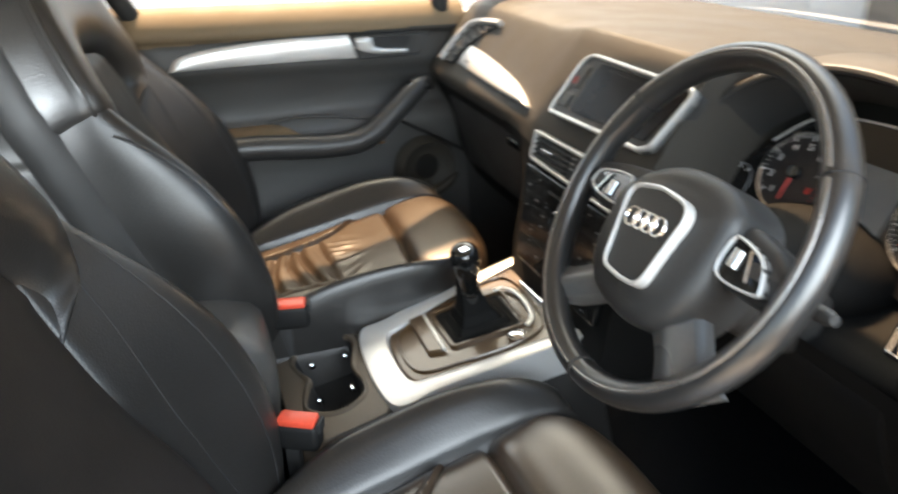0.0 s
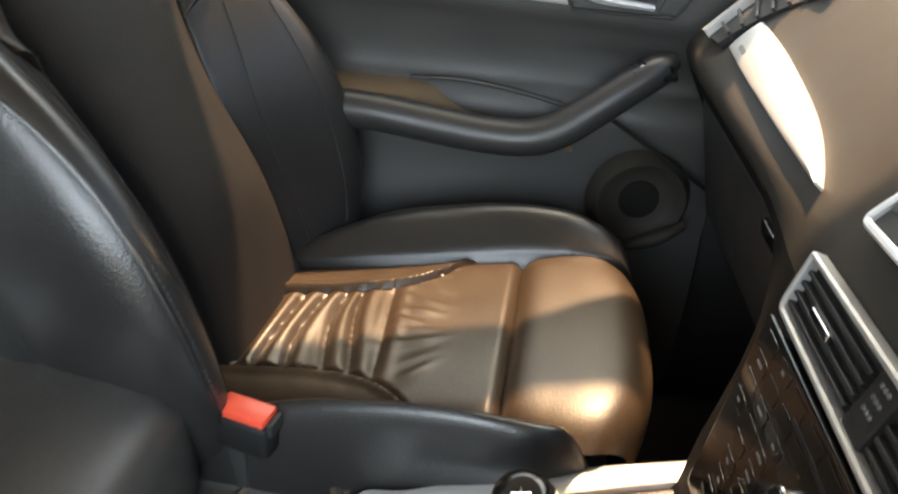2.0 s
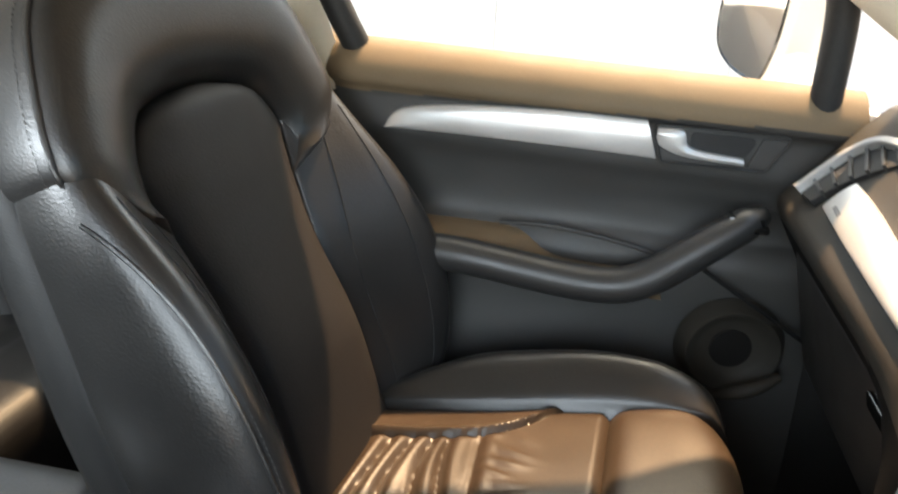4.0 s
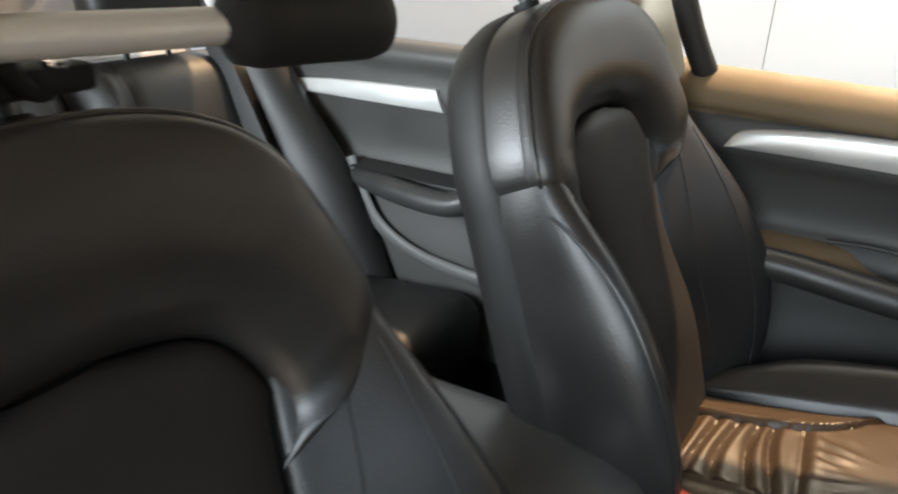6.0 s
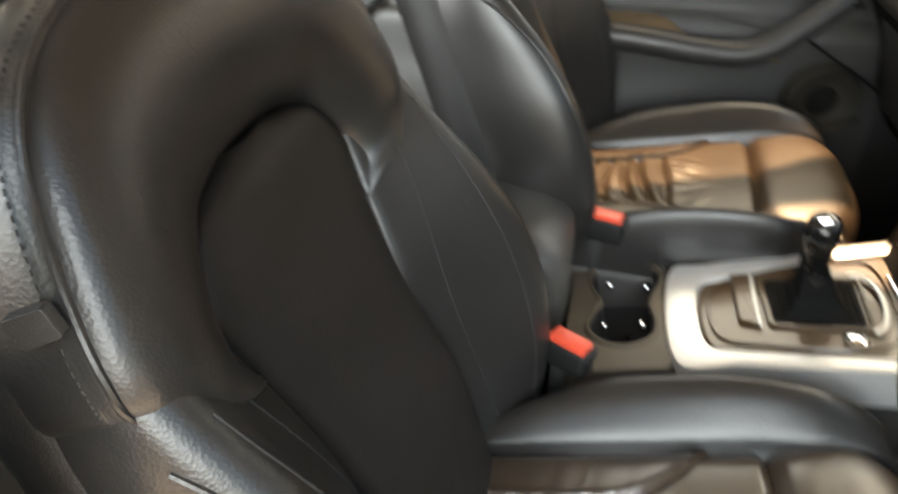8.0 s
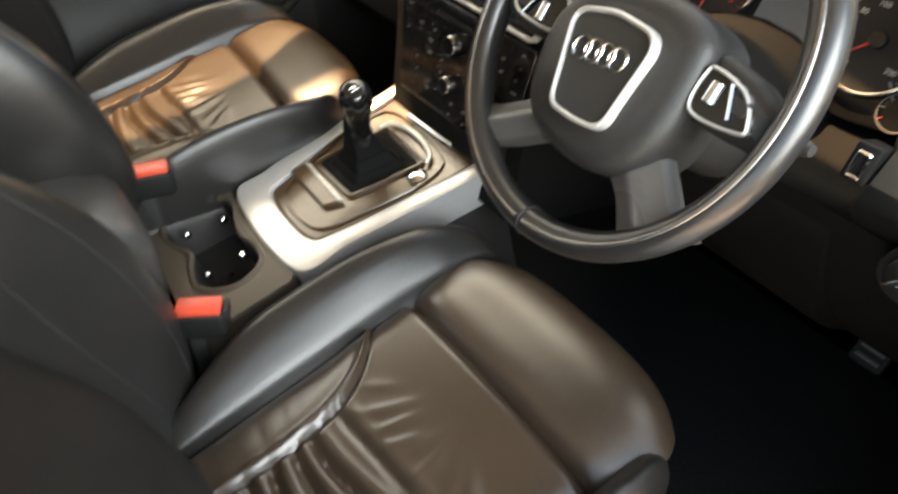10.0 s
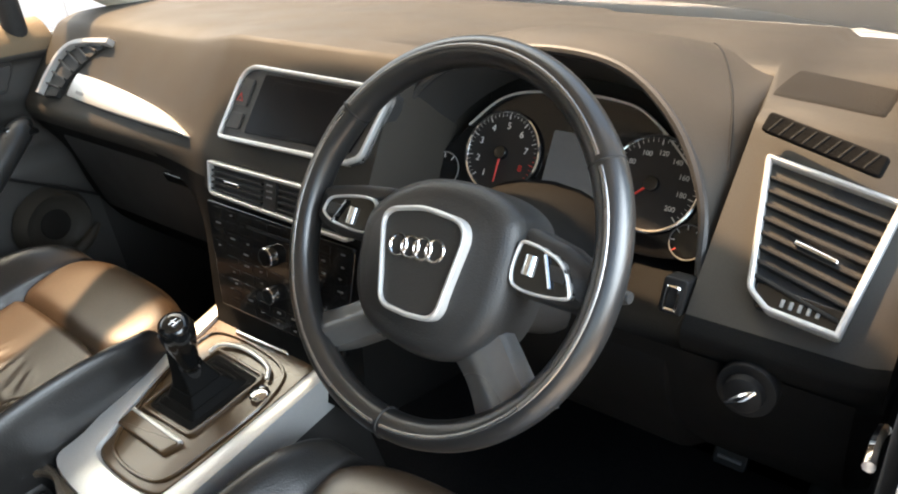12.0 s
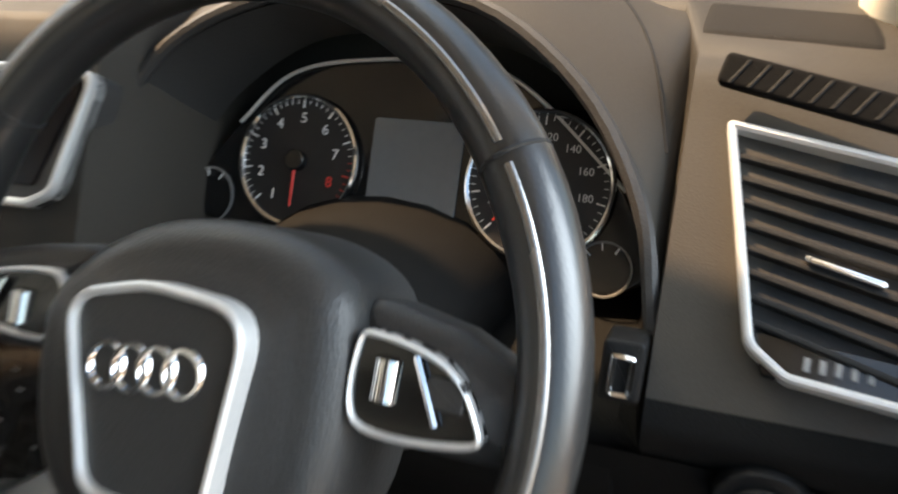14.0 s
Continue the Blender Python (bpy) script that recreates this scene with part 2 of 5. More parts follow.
def box(x0, x1, y0, y1, z0, z1, bevel=0.004, seg=2):
    bm = bmesh.new()
    bmesh.ops.create_cube(bm, size=1)
    for v in bm.verts:
        v.co = ((x0 + x1) / 2 + v.co.x * (x1 - x0), (y0 + y1) / 2 + v.co.y * (y1 - y0), (z0 + z1) / 2 + v.co.z * (z1 - z0))
    if bevel:
        bmesh.ops.bevel(bm, geom=bm.edges[:], offset=bevel, segments=seg, profile=0.5, affect="EDGES")
    bm.verts.index_update()
    out = [tuple(v.co) for v in bm.verts], [tuple(v.index for v in f.verts) for f in bm.faces]
    bm.free()
    return out


class Plane:
    """A flat frame in the world: origin, right, up and out."""

    def __init__(self, o, right, up):
        self.o = np.array(o, float)
        self.r = np.array(right, float) / np.linalg.norm(right)
        u = np.array(up, float) - self.r * np.dot(up, self.r)
        self.u = u / np.linalg.norm(u)
        self.n = np.cross(self.r, self.u)

    def p(self, a, b, c=0.0):
        return self.o + a * self.r + b * self.u + c * self.n

    def uv(self, w):
        d = np.array(w, float) - self.o
        return d @ self.r, d @ self.u


def slab(plane, outline, back, front, bevel=0.003, steps=3, dome=0.0):
    """An outline on a plane, from back to front, with a rounded front edge."""
    q = np.array(outline, float)
    c = q.mean(0)
    area = 0.5 * np.sum(q[:, 0] * np.roll(q[:, 1], -1) - np.roll(q[:, 0], -1) * q[:, 1])
    d = np.roll(q, -1, 0) - np.roll(q, 1, 0)
    nrm = np.stack([d[:, 1], -d[:, 0]], 1) * (1 if area > 0 else -1)
    nrm /= np.linalg.norm(nrm, axis=1)[:, None] + 1e-9
    rings = [[plane.p(*x, back) for x in q]]
    for k in range(steps + 1):
        a = k / steps * math.pi / 2
        e = q - nrm * bevel * (1 - math.cos(a))
        rings.append([plane.p(*x, front - bevel * (1 - math.sin(a))) for x in e])
    if not dome:
        rings.append([plane.p(*x, front) for x in q - nrm * bevel * 1.6])
    if dome:
        inner = q - nrm * bevel
        for k in (.96, .9, .82, .72, .6, .48, .36, .24, .12, .04):
            rings.append([plane.p(*(c + (x - c) * k), front + dome * (1 - k * k)) for x in inner])
    return loft(rings)


def band(plane, outline, width, back, front, closed=True, bevel=0.0015):
    """A flat bar that follows an outline (closed or open), of that width to the outline's inside."""
    q = np.array(outline, float)
    if closed:
        d = np.roll(q, -1, 0) - np.roll(q, 1, 0)
        area = 0.5 * np.sum(q[:, 0] * np.roll(q[:, 1], -1) - np.roll(q[:, 0], -1) * q[:, 1])
    else:
        d, area = np.gradient(q, axis=0), -1
    nrm = np.stack([-d[:, 1], d[:, 0]], 1) * (1 if area > 0 else -1)
    nrm /= np.linalg.norm(nrm, axis=1)[:, None] + 1e-9
    sect = [(0, back), (0, front - bevel), (bevel, front), (width - bevel, front), (width, front - bevel), (width, back)]
    rings = [[plane.p(*(q[i] + nrm[i] * s), h) for s, h in sect] for i in range(len(q))]
    if closed:
        rings.append(rings[0])
    return loft(rings, caps=not closed)


def ribbon(plane, low, top, back, front, bevel=0.003, bow=0.0):
    """A plate between two curves of equal count, with rounded edges and a slight bow."""
    rings = []
    for a, b in zip(low, top):
        ln = np.linalg.norm(b - a)
        e = min(bevel, ln * .3)
        d = (b - a) / max(ln, 1e-6)
        sect = [(0, back), (0, front - e), (.3 * e, front - .3 * e), (e, front)] + [(e + (ln - 2 * e) * k, front + bow * 4 * k * (1 - k)) for k in (.2, .4, .6, .8)] + [(ln - e, front), (ln - .3 * e, front - .3 * e), (ln, front - e), (ln, back)]
        rings.append([plane.p(*(a + d * q), h) for q, h in sect])
    return loft(rings)


def rounded(pts, r, seg=5):
    """A polygon with rounded corners; r one radius or one for each corner."""
    p = np.array(pts, float)
    k = len(p)
    rs = [r] * k if np.isscalar(r) else r
    out = []
    for i in range(k):
        a, b, c = p[i - 1], p[i], p[(i + 1) % k]
        d1, d2 = (a - b) / np.linalg.norm(a - b), (c - b) / np.linalg.norm(c - b)
        half = math.acos(np.clip(np.dot(d1, d2), -1, 1)) / 2
        cut = min(rs[i] / max(math.tan(half), 1e-3), 0.49 * np.linalg.norm(a - b), 0.49 * np.linalg.norm(c - b))
        s, e = b + d1 * cut, b + d2 * cut
        for t in np.linspace(0, 1, seg + 1):
            out.append((1 - t) ** 2 * s + 2 * t * (1 - t) * b + t * t * e)
    return np.array(out)


def disc(plane, a, b, r, back, front, n=32, bevel=0.001):
    return slab(plane, [(a + r * math.cos(t), b + r * math.sin(t)) for t in np.linspace(0, 2 * math.pi, n, endpoint=False)], back, front, bevel)


def ring(plane, a, b, r, tr, h=0.0, n=48, m=8):
    return tube([plane.p(a + r * math.cos(t), b + r * math.sin(t), h) for t in np.linspace(0, 2 * math.pi, n, endpoint=False)], tr, m, True, up=plane.n)


def spin(axis_o, axis_d, prof, n=24):
    """A turned shape: profile of (distance along, radius)."""
    d = np.array(axis_d, float) / np.linalg.norm(axis_d)
    s = np.cross(d, (0.3, 0.9, 0.1))
    s /= np.linalg.norm(s)
    w = np.cross(d, s)
    o = np.array(axis_o, float)
    return loft([[o + d * t + r * (math.cos(a) * s + math.sin(a) * w) for a in np.linspace(0, 2 * math.pi, n, endpoint=False)] for t, r in prof])


# ---- setting: ground, walls, car shell ----
def build_setting():
    g = part("ground", box(-400, 400, -400, 400, -0.3, 0.0, 0), CONCRETE, flat=True)
    tagged(g, "pale concrete ground round the parked car", "ground", kind="structure")
    WEST = tagged(part("wall_west", box(-5.0, -4.76, -7, 6.7, 0, 2.6, 0.02), PALE), "white panelled wall beyond the passenger side", "wall", kind="structure")
    # Unseen walls, added to block sky and ground light and darken the mirror.
    for name, b, mat, label in (("light_block_east", (2.5, 2.7, -7, 6, 0, 0.95), OCHRE, "added grey-brown wall facing the doorway to cut low light"), ("light_block_south", (-7, 2.7, -7.2, -7, 0, 0.95), OCHRE, "added low grey-brown wall that darkens the mirror's reflection"),
                                ("light_block_north", (-7, 2.5, 5.8, 6, 0, 4.6), OCHRE, "added grey-brown wall that blocks sky light ahead of the car")):
        tagged(part(name, box(*b, 0.02), mat), label, "wall", kind="structure")
    for k in range(9):
        part("wall_panel", box(-4.78, -4.62, -6.9 + 1.5 * k, -5.403 + 1.5 * k, 0, 2.7, 0.01), PALE, WEST)
    hood = grid(lambda u, v: (.02 + u * (.74 - .05 * v), .80 + .95 * v - .10 * u * u * v, 1.075 - .03 * u * u - .13 * v - .10 * v ** 4), np.linspace(-1, 1, 17), np.linspace(0, 1, 13))
    low = ([(x, y, z - .03) for x, y, z in hood[0]], hood[1])
    tagged(part("bonnet", join(hood, low), PAINT), "white painted car bonnet ahead of the windscreen", "bonnet", kind="structure")
    fl = join(box(-0.74, 0.72, -1.95, 0.62, 0.36, 0.40, 0.01), box(-0.74, 0.72, 0.60, 0.66, 0.36, 0.75, 0.01), box(-0.06, 0.05, -0.9, 0.2, 0.395, 0.52, 0.03))
    tagged(part("floor", fl, CARPET), "black carpeted car floor with centre tunnel", "floor", kind="structure")
    # roof and headliner
    def roof(u, v):
        # Unseen front edge bowed forward to block sun on wheel and console.
        y = 0.22 - 0.34 * u ** 4 - v * 2.18
        return (0.02 + u * (0.655 + 0.015 * math.sin(v * 3)), y, 1.515 + 0.045 * (1 - abs(u) ** 2.5) - 0.04 * (1 - v) ** 6 - 0.06 * v ** 3)
    us, vs = np.linspace(-1, 1, 21), np.linspace(0, 1, 21)
    rv, rf = grid(roof, us, vs)
    tv, tf = grid(lambda u, v: tuple(np.array(roof(u, v)) + (0, 0, 0.035)), us, vs)
    tagged(part("ceiling", join((rv, rf), (tv, tf)), PILLAR), "pale grey headliner under the car roof", "ceiling", kind="structure")
    # pillars
    def post(name, path, r, label, mat=PILLAR, fl=0.6):
        p = curve(path, 16)
        tagged(part(name, tube(p, r, 12, flat=fl, up=(1, 0, 0)), mat), label, "pillar", kind="structure")
    post("pillar_1", [(-0.67, 0.52, 1.09), (-0.66, 0.28, 1.235), (-0.648, 0.11, 1.348), (-0.63, -0.02, 1.44), (-0.615, -0.08, 1.50)], 0.045, "pale grey windscreen pillar trim")
    post("pillar_2", [(0.69, 0.50, 1.08), (0.685, 0.34, 1.20), (0.67, 0.22, 1.36), (0.645, 0.06, 1.46), (0.62, -0.04, 1.51)], 0.05, "pale cream windscreen pillar trim beside the dashboard")
    # Widened to block sun on the passenger backrest.
    post("pillar_3", [(-0.705, -0.570, 1.085), (-0.70, -0.605, 1.19), (-0.69, -0.645, 1.32), (-0.62, -0.705, 1.53)], 0.081, "cream upper door pillar trim behind the front seat", PILLAR, 0.32)
    post("pillar_4", [(0.765, -0.66, 0.45), (0.715, -0.645, 0.9), (0.688, -0.606, 1.05), (0.680, -0.592, 1.18), (0.676, -0.610, 1.3), (0.65, -0.67, 1.53)], 0.040, "cream painted door pillar at the open doorway", PAINT)
    post("pillar_5", [(-0.66, -1.75, 1.05), (-0.62, -1.85, 1.3), (-0.55, -1.95, 1.5)], 0.10, "dark rear quarter pillar", DARK)
    post("pillar_6", [(0.70, -1.75, 1.05), (0.66, -1.85, 1.3), (0.59, -1.95, 1.5)], 0.10, "dark rear quarter pillar", DARK)
    # lower B posts in dark trim
    tagged(part("trim_1", box(-0.76, -0.70, -0.66, -0.56, 0.40, 1.10, 0.015), DARK), "dark plastic lower pillar trim", "trim", kind="structure")
    tagged(part("trim_2", box(0.69, 0.74, -0.72, -0.60, 0.40, 1.12, 0.02), DARK), "dark plastic lower pillar trim", "trim", kind="structure")
    # side below the doorway and kick panel
    tagged(part("sill", box(0.70, 0.86, -0.60, 0.62, 0.36, 0.47, 0.02), PAINT), "white painted door sill", "sill", kind="structure")
    kick = grid(lambda u, v: (0.735 + 0.012 * math.sin(u * 3), 0.02 + 0.6 * u, 0.45 + 0.62 * v), np.linspace(0, 1, 9), np.linspace(0, 1, 9))
    kick2 = ([(x + 0.05, y, z) for x, y, z in kick[0]], kick[1])
    tagged(part("kick_panel", join(kick, kick2), DARK), "dark plastic side panel beside the pedals", "panel", kind="structure")
    for y0, z0, y1, z1 in ((0.235, 0.916, 0.126, 0.948), (0.077, 0.986, 0.015, 1.0)):
        p = curve([(0.728, y0, z0), (0.727, (y0 + y1) / 2, (z0 + z1) / 2 + 0.004), (0.728, y1, z1)], 10)
        tagged(part("trim_strip", tube(p, 0.0045, 8), CHROME), "thin bright metal strip on the door opening", "trim", kind="structure")
    tagged(part("kick_panel", box(-.745, -.70, .18, .66, .40, 1.08, .02), DARK), "dark plastic side panel in the passenger footwell", "panel", kind="structure")
    tagged(part("bulkhead", box(-.74, .74, .60, .66, .36, 1.08, .01), CARPET), "black carpeted footwell bulkhead", "wall", kind="structure")
    tagged(part("side_trim", box(-0.78, -0.715, -2.10, -0.50, 0.36, 0.62, 0.02), BLACK), "black lower side trim by the rear door", "trim", kind="structure")
    tagged(part("side_trim", box(0.70, 0.78, -2.10, -0.62, 0.36, 1.05, 0.02), BLACK), "black lower side trim by the rear door", "trim", kind="structure")
    # rear hatch wall and load cover
    tagged(part("rear_wall", box(-0.70, 0.70, -2.10, -2.05, 0.40, 1.02, 0.02), DARK), "dark tailgate trim", "wall", kind="structure")
    # glazing
    ws = grid(lambda u, v: (0.02 + u * (0.66 - 0.06 * v), 0.78 - 0.84 * v + (0.03 + 0.24 * v) * (1 - u ** 4), 1.09 + 0.42 * v ** 1.15), np.linspace(-1, 1, 13), np.linspace(0, 1, 9))
    o = tagged(part("window_1", ws, GLASS), "clear curved windscreen glass", "window", kind="structure")
    o.visible_shadow = False
    for name, y0, y1 in (("window_2", -0.52, 0.16), ("window_3", -1.55, -0.66)):
        gl = grid(lambda u, v: (-0.712 + 0.06 * v, y0 + (y1 - y0) * u, 1.14 + 0.36 * v), np.linspace(0, 1, 5), np.linspace(0, 1, 5))
        o = tagged(part(name, gl, GLASS if name == "window_2" else PRIVACY), "clear side window glass" if name == "window_2" else "tinted rear side window glass", "window", kind="structure")
        o.visible_shadow = name != "window_2"
    gl = grid(lambda u, v: (u * 0.56, -2.07 + 0.12 * v, 1.03 + 0.42 * v), np.linspace(-1, 1, 5), np.linspace(0, 1, 5))
    o = tagged(part("window_4", gl, PRIVACY), "tinted tailgate window glass", "window", kind="structure")
    # dark frames of the side windows
    for name, path in (("window_frame_1", [(-0.735, -0.452, 1.10), (-0.702, -0.473, 1.155), (-0.68, -0.515, 1.25), (-0.655, -0.56, 1.40), (-0.63, -0.56, 1.49)]),
                       ("window_frame_2", [(-0.695, 0.158, 1.09), (-0.69, 0.155, 1.13), (-0.685, 0.15, 1.25), (-0.675, 0.13, 1.34)])):
        tagged(part(name, tube(curve(path, 14), 0.020, 16, up=(1, 0, 0)), RUBBER), "black rubber window frame", "frame", kind="structure")
    # Passenger rail set low and thick to block sun on the backrest.
    tagged(part("roof_rail", tube(curve([(-0.645, 0.11, 1.46), (-0.635, -0.6, 1.475), (-0.62, -1.9, 1.45)], 16), 0.05, 14), PILLAR), "pale grey roof edge trim", "trim", kind="structure")
    tagged(part("roof_rail", tube(curve([(0.66, 0.11, 1.505), (0.655, -0.6, 1.53), (0.64, -1.9, 1.49)], 16), 0.035, 10), PAINT), "white painted roof edge above the open doorway", "trim", kind="structure")


build_setting()


# ---- dashboard ----
PROF_P = [(.74, 1.09), (.70, 1.135), (.5, 1.152), (.3, 1.160), (.235, 1.155), (.205, 1.133), (.135, 1.047), (.116, 1.018), (.130, .985), (.165, .92), (.20, .80), (.30, .70), (.6, .62)]
PROF_S = [(.74, 1.09), (.70, 1.135), (.5, 1.155), (.3, 1.170), (.222, 1.172), (.192, 1.158), (.128, 1.052), (.112, 1.02), (.100, .97), (.090, .91), (.075, .80), (.10, .72), (.6, .62)]
PROF_K = [(.74, 1.09), (.70, 1.130), (.5, 1.155), (.40, 1.160), (.36, 1.15), (.345, 1.11), (.31, 1.02), (.20, .975), (.14, .965), (.125, .93), (.16, .85), (.25, .74), (.6, .62)]
PROF_D = [(.74, 1.08), (.70, 1.120), (.5, 1.142), (.33, 1.150), (.265, 1.142), (.235, 1.118), (.128, 1.010), (.112, .982), (.128, .955), (.15, .93), (.20, .84), (.30, .72), (.6, .62)]


def blend(k):
    """Section between the passenger side and the screen."""
    return [tuple((1 - k) * a + k * b for a, b in zip(p, q)) for p, q in zip(PROF_P, PROF_S)]


def dash_profile(p, n=46):
    return curve(p, n)


def build_dash():
    d = thing("dashboard", (0.045, 0.4, 0.62), "dark soft-touch dashboard with sunlit top", "dashboard")
    stations = [(-.675, PROF_P, -0.02), (-.655, PROF_P, 0), (-.5, PROF_P, 0), (-.3, PROF_P, 0), (-.26, blend(.06), 0), (-.22, blend(.22), 0), (-.18, blend(.52), 0), (-.145, blend(.82), 0), (-.118, PROF_S, 0), (-.05, PROF_S, 0), (.08, PROF_S, 0), (.185, PROF_S, 0), (.207, PROF_K, 0),
                (.3, PROF_K, 0), (.45, PROF_K, 0), (.546, PROF_K, 0), (.562, PROF_D, 0), (.62, PROF_D, 0), (.705, PROF_D, 0), (.722, PROF_D, -0.02)]
    rings = []
    for x, p, s in stations:
        q = dash_profile(p)
        if s:
            c = q.mean(0)
            q = c + (q - c) * (1 + s * 2)
        rings.append([(x, y, z) for y, z in q])
    n = len(rings[0])
    fs = [(j * n + i, j * n + i + 1, (j + 1) * n + i + 1, (j + 1) * n + i) for j in range(len(rings) - 1) for i in range(n - 1)]
    fs += [tuple(range(n)), tuple(range((len(rings) - 1) * n, len(rings) * n))[::-1]]
    allp = [p for r in rings for p in r]
    # Faces below these heights go to black plastic with shade put into its colour.
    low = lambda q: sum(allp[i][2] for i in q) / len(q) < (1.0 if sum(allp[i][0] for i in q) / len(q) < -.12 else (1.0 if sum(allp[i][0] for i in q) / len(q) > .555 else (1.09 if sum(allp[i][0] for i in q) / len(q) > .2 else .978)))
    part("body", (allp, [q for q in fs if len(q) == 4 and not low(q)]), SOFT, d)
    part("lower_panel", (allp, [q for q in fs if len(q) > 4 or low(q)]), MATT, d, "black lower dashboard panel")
    # instrument hood: outer shell and inner lining
    edge = curve([(.150, .165, 1.03), (.168, .19, 1.09), (.205, .225, 1.145), (.275, .245, 1.176), (.36, .25, 1.184), (.44, .24, 1.174), (.505, .215, 1.135), (.545, .185, 1.08), (.560, .155, 1.02)], 40)
    mid = curve([(.140, .26, 1.05), (.150, .28, 1.12), (.19, .30, 1.162), (.27, .32, 1.186), (.36, .325, 1.192), (.45, .32, 1.184), (.525, .30, 1.156), (.556, .285, 1.138), (.569, .258, 1.08)], 40)
    far = curve([(.10, .34, 1.06), (.10, .40, 1.12), (.15, .45, 1.148), (.25, .47, 1.155), (.36, .475, 1.156), (.46, .465, 1.152), (.53, .44, 1.147), (.565, .40, 1.140), (.578, .35, 1.10)], 40)
    rows = [curve([edge[i], mid[i], far[i]], 12) for i in range(40)]
    shell = ([tuple(p) for r in rows for p in r], [(i * 12 + j, i * 12 + j + 1, (i + 1) * 12 + j + 1, (i + 1) * 12 + j) for i in range(39) for j in range(11)])
    part("hood", shell, SOFT, d, "soft grey instrument hood")
    back = curve([(.178, .25, 1.025), (.19, .262, 1.06), (.222, .285, 1.10), (.285, .305, 1.135), (.36, .31, 1.14), (.44, .305, 1.132), (.50, .285, 1.10), (.535, .262, 1.05), (.548, .24, 1.00)], 40)
    ins = [(1 - t) * (edge - [0, 0, 0.006]) + t * back for t in np.linspace(0, 1, 7)]
    lining = ([tuple(p) for r in ins for p in r], [(j * 40 + i, j * 40 + i + 1, (j + 1) * 40 + i + 1, (j + 1) * 40 + i) for j in range(6) for i in range(39)])
    part("hood_lining", lining, DARK, d, "black hood lining")
    part("hood_edge", tube(edge, 0.005, 8), DARK, d)
    # column shroud under the gauges
    shroud = loft([[(0.36 + w * math.cos(a), y, zc + h * math.sin(a)) for a in np.linspace(0, 2 * math.pi, 20, endpoint=False)] for y, w, h, zc in ((0.09, .05, .045, 1.005), (0.11, .07, .055, 1.0), (.2, .10, .06, .985), (.32, .12, .06, .97))])
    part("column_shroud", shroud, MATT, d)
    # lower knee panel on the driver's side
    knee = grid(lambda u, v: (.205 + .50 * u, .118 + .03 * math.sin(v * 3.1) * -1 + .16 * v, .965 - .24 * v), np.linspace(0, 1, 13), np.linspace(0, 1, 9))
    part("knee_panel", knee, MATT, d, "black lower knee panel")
    tree = bvhtree.BVHTree.FromPolygons(shell[0], shell[1])
    line = []
    for x, y in curve([(.438, .47), (.475, .40), (.508, .33), (.535, .27), (.553, .222)], 16):
        hit = tree.ray_cast(Vector((x, y, 2)), Vector((0, 0, -1)))[0]
        if hit is not None:
            line.append(tuple(hit))
    part("hood_seam", tube(curve(line, 30), .0014, 6), BLACK, d, "fine dark joint beside the hood")
    pd = [q for q in dash_profile(PROF_D, 240) if q[1] > 1.1 and .24 < q[0] < .45]
    pd.sort(key=lambda q: q[0])
    py, pz = [q[0] for q in pd], [q[1] for q in pd]

    # Thin darker patch laid just above the dash top.
    def cover(u, v):
        a, b = 2 * u - 1, 2 * v - 1
        k = 1 - .05 * (abs(a * b) ** 4)
        x = .611 + .054 * a * k
        y = .335 - .016 * a + (.046 - .006 * a) * b * k
        return (x, y, float(np.interp(y, py, pz)) + .0015 - .004 * max(abs(a), abs(b)) ** 30)
    part("dash_top_patch", grid(cover, np.linspace(0, 1, 25), np.linspace(0, 1, 25)), GRILLE, d, "darker rounded patch on the dash top")
    return d


build_dash()


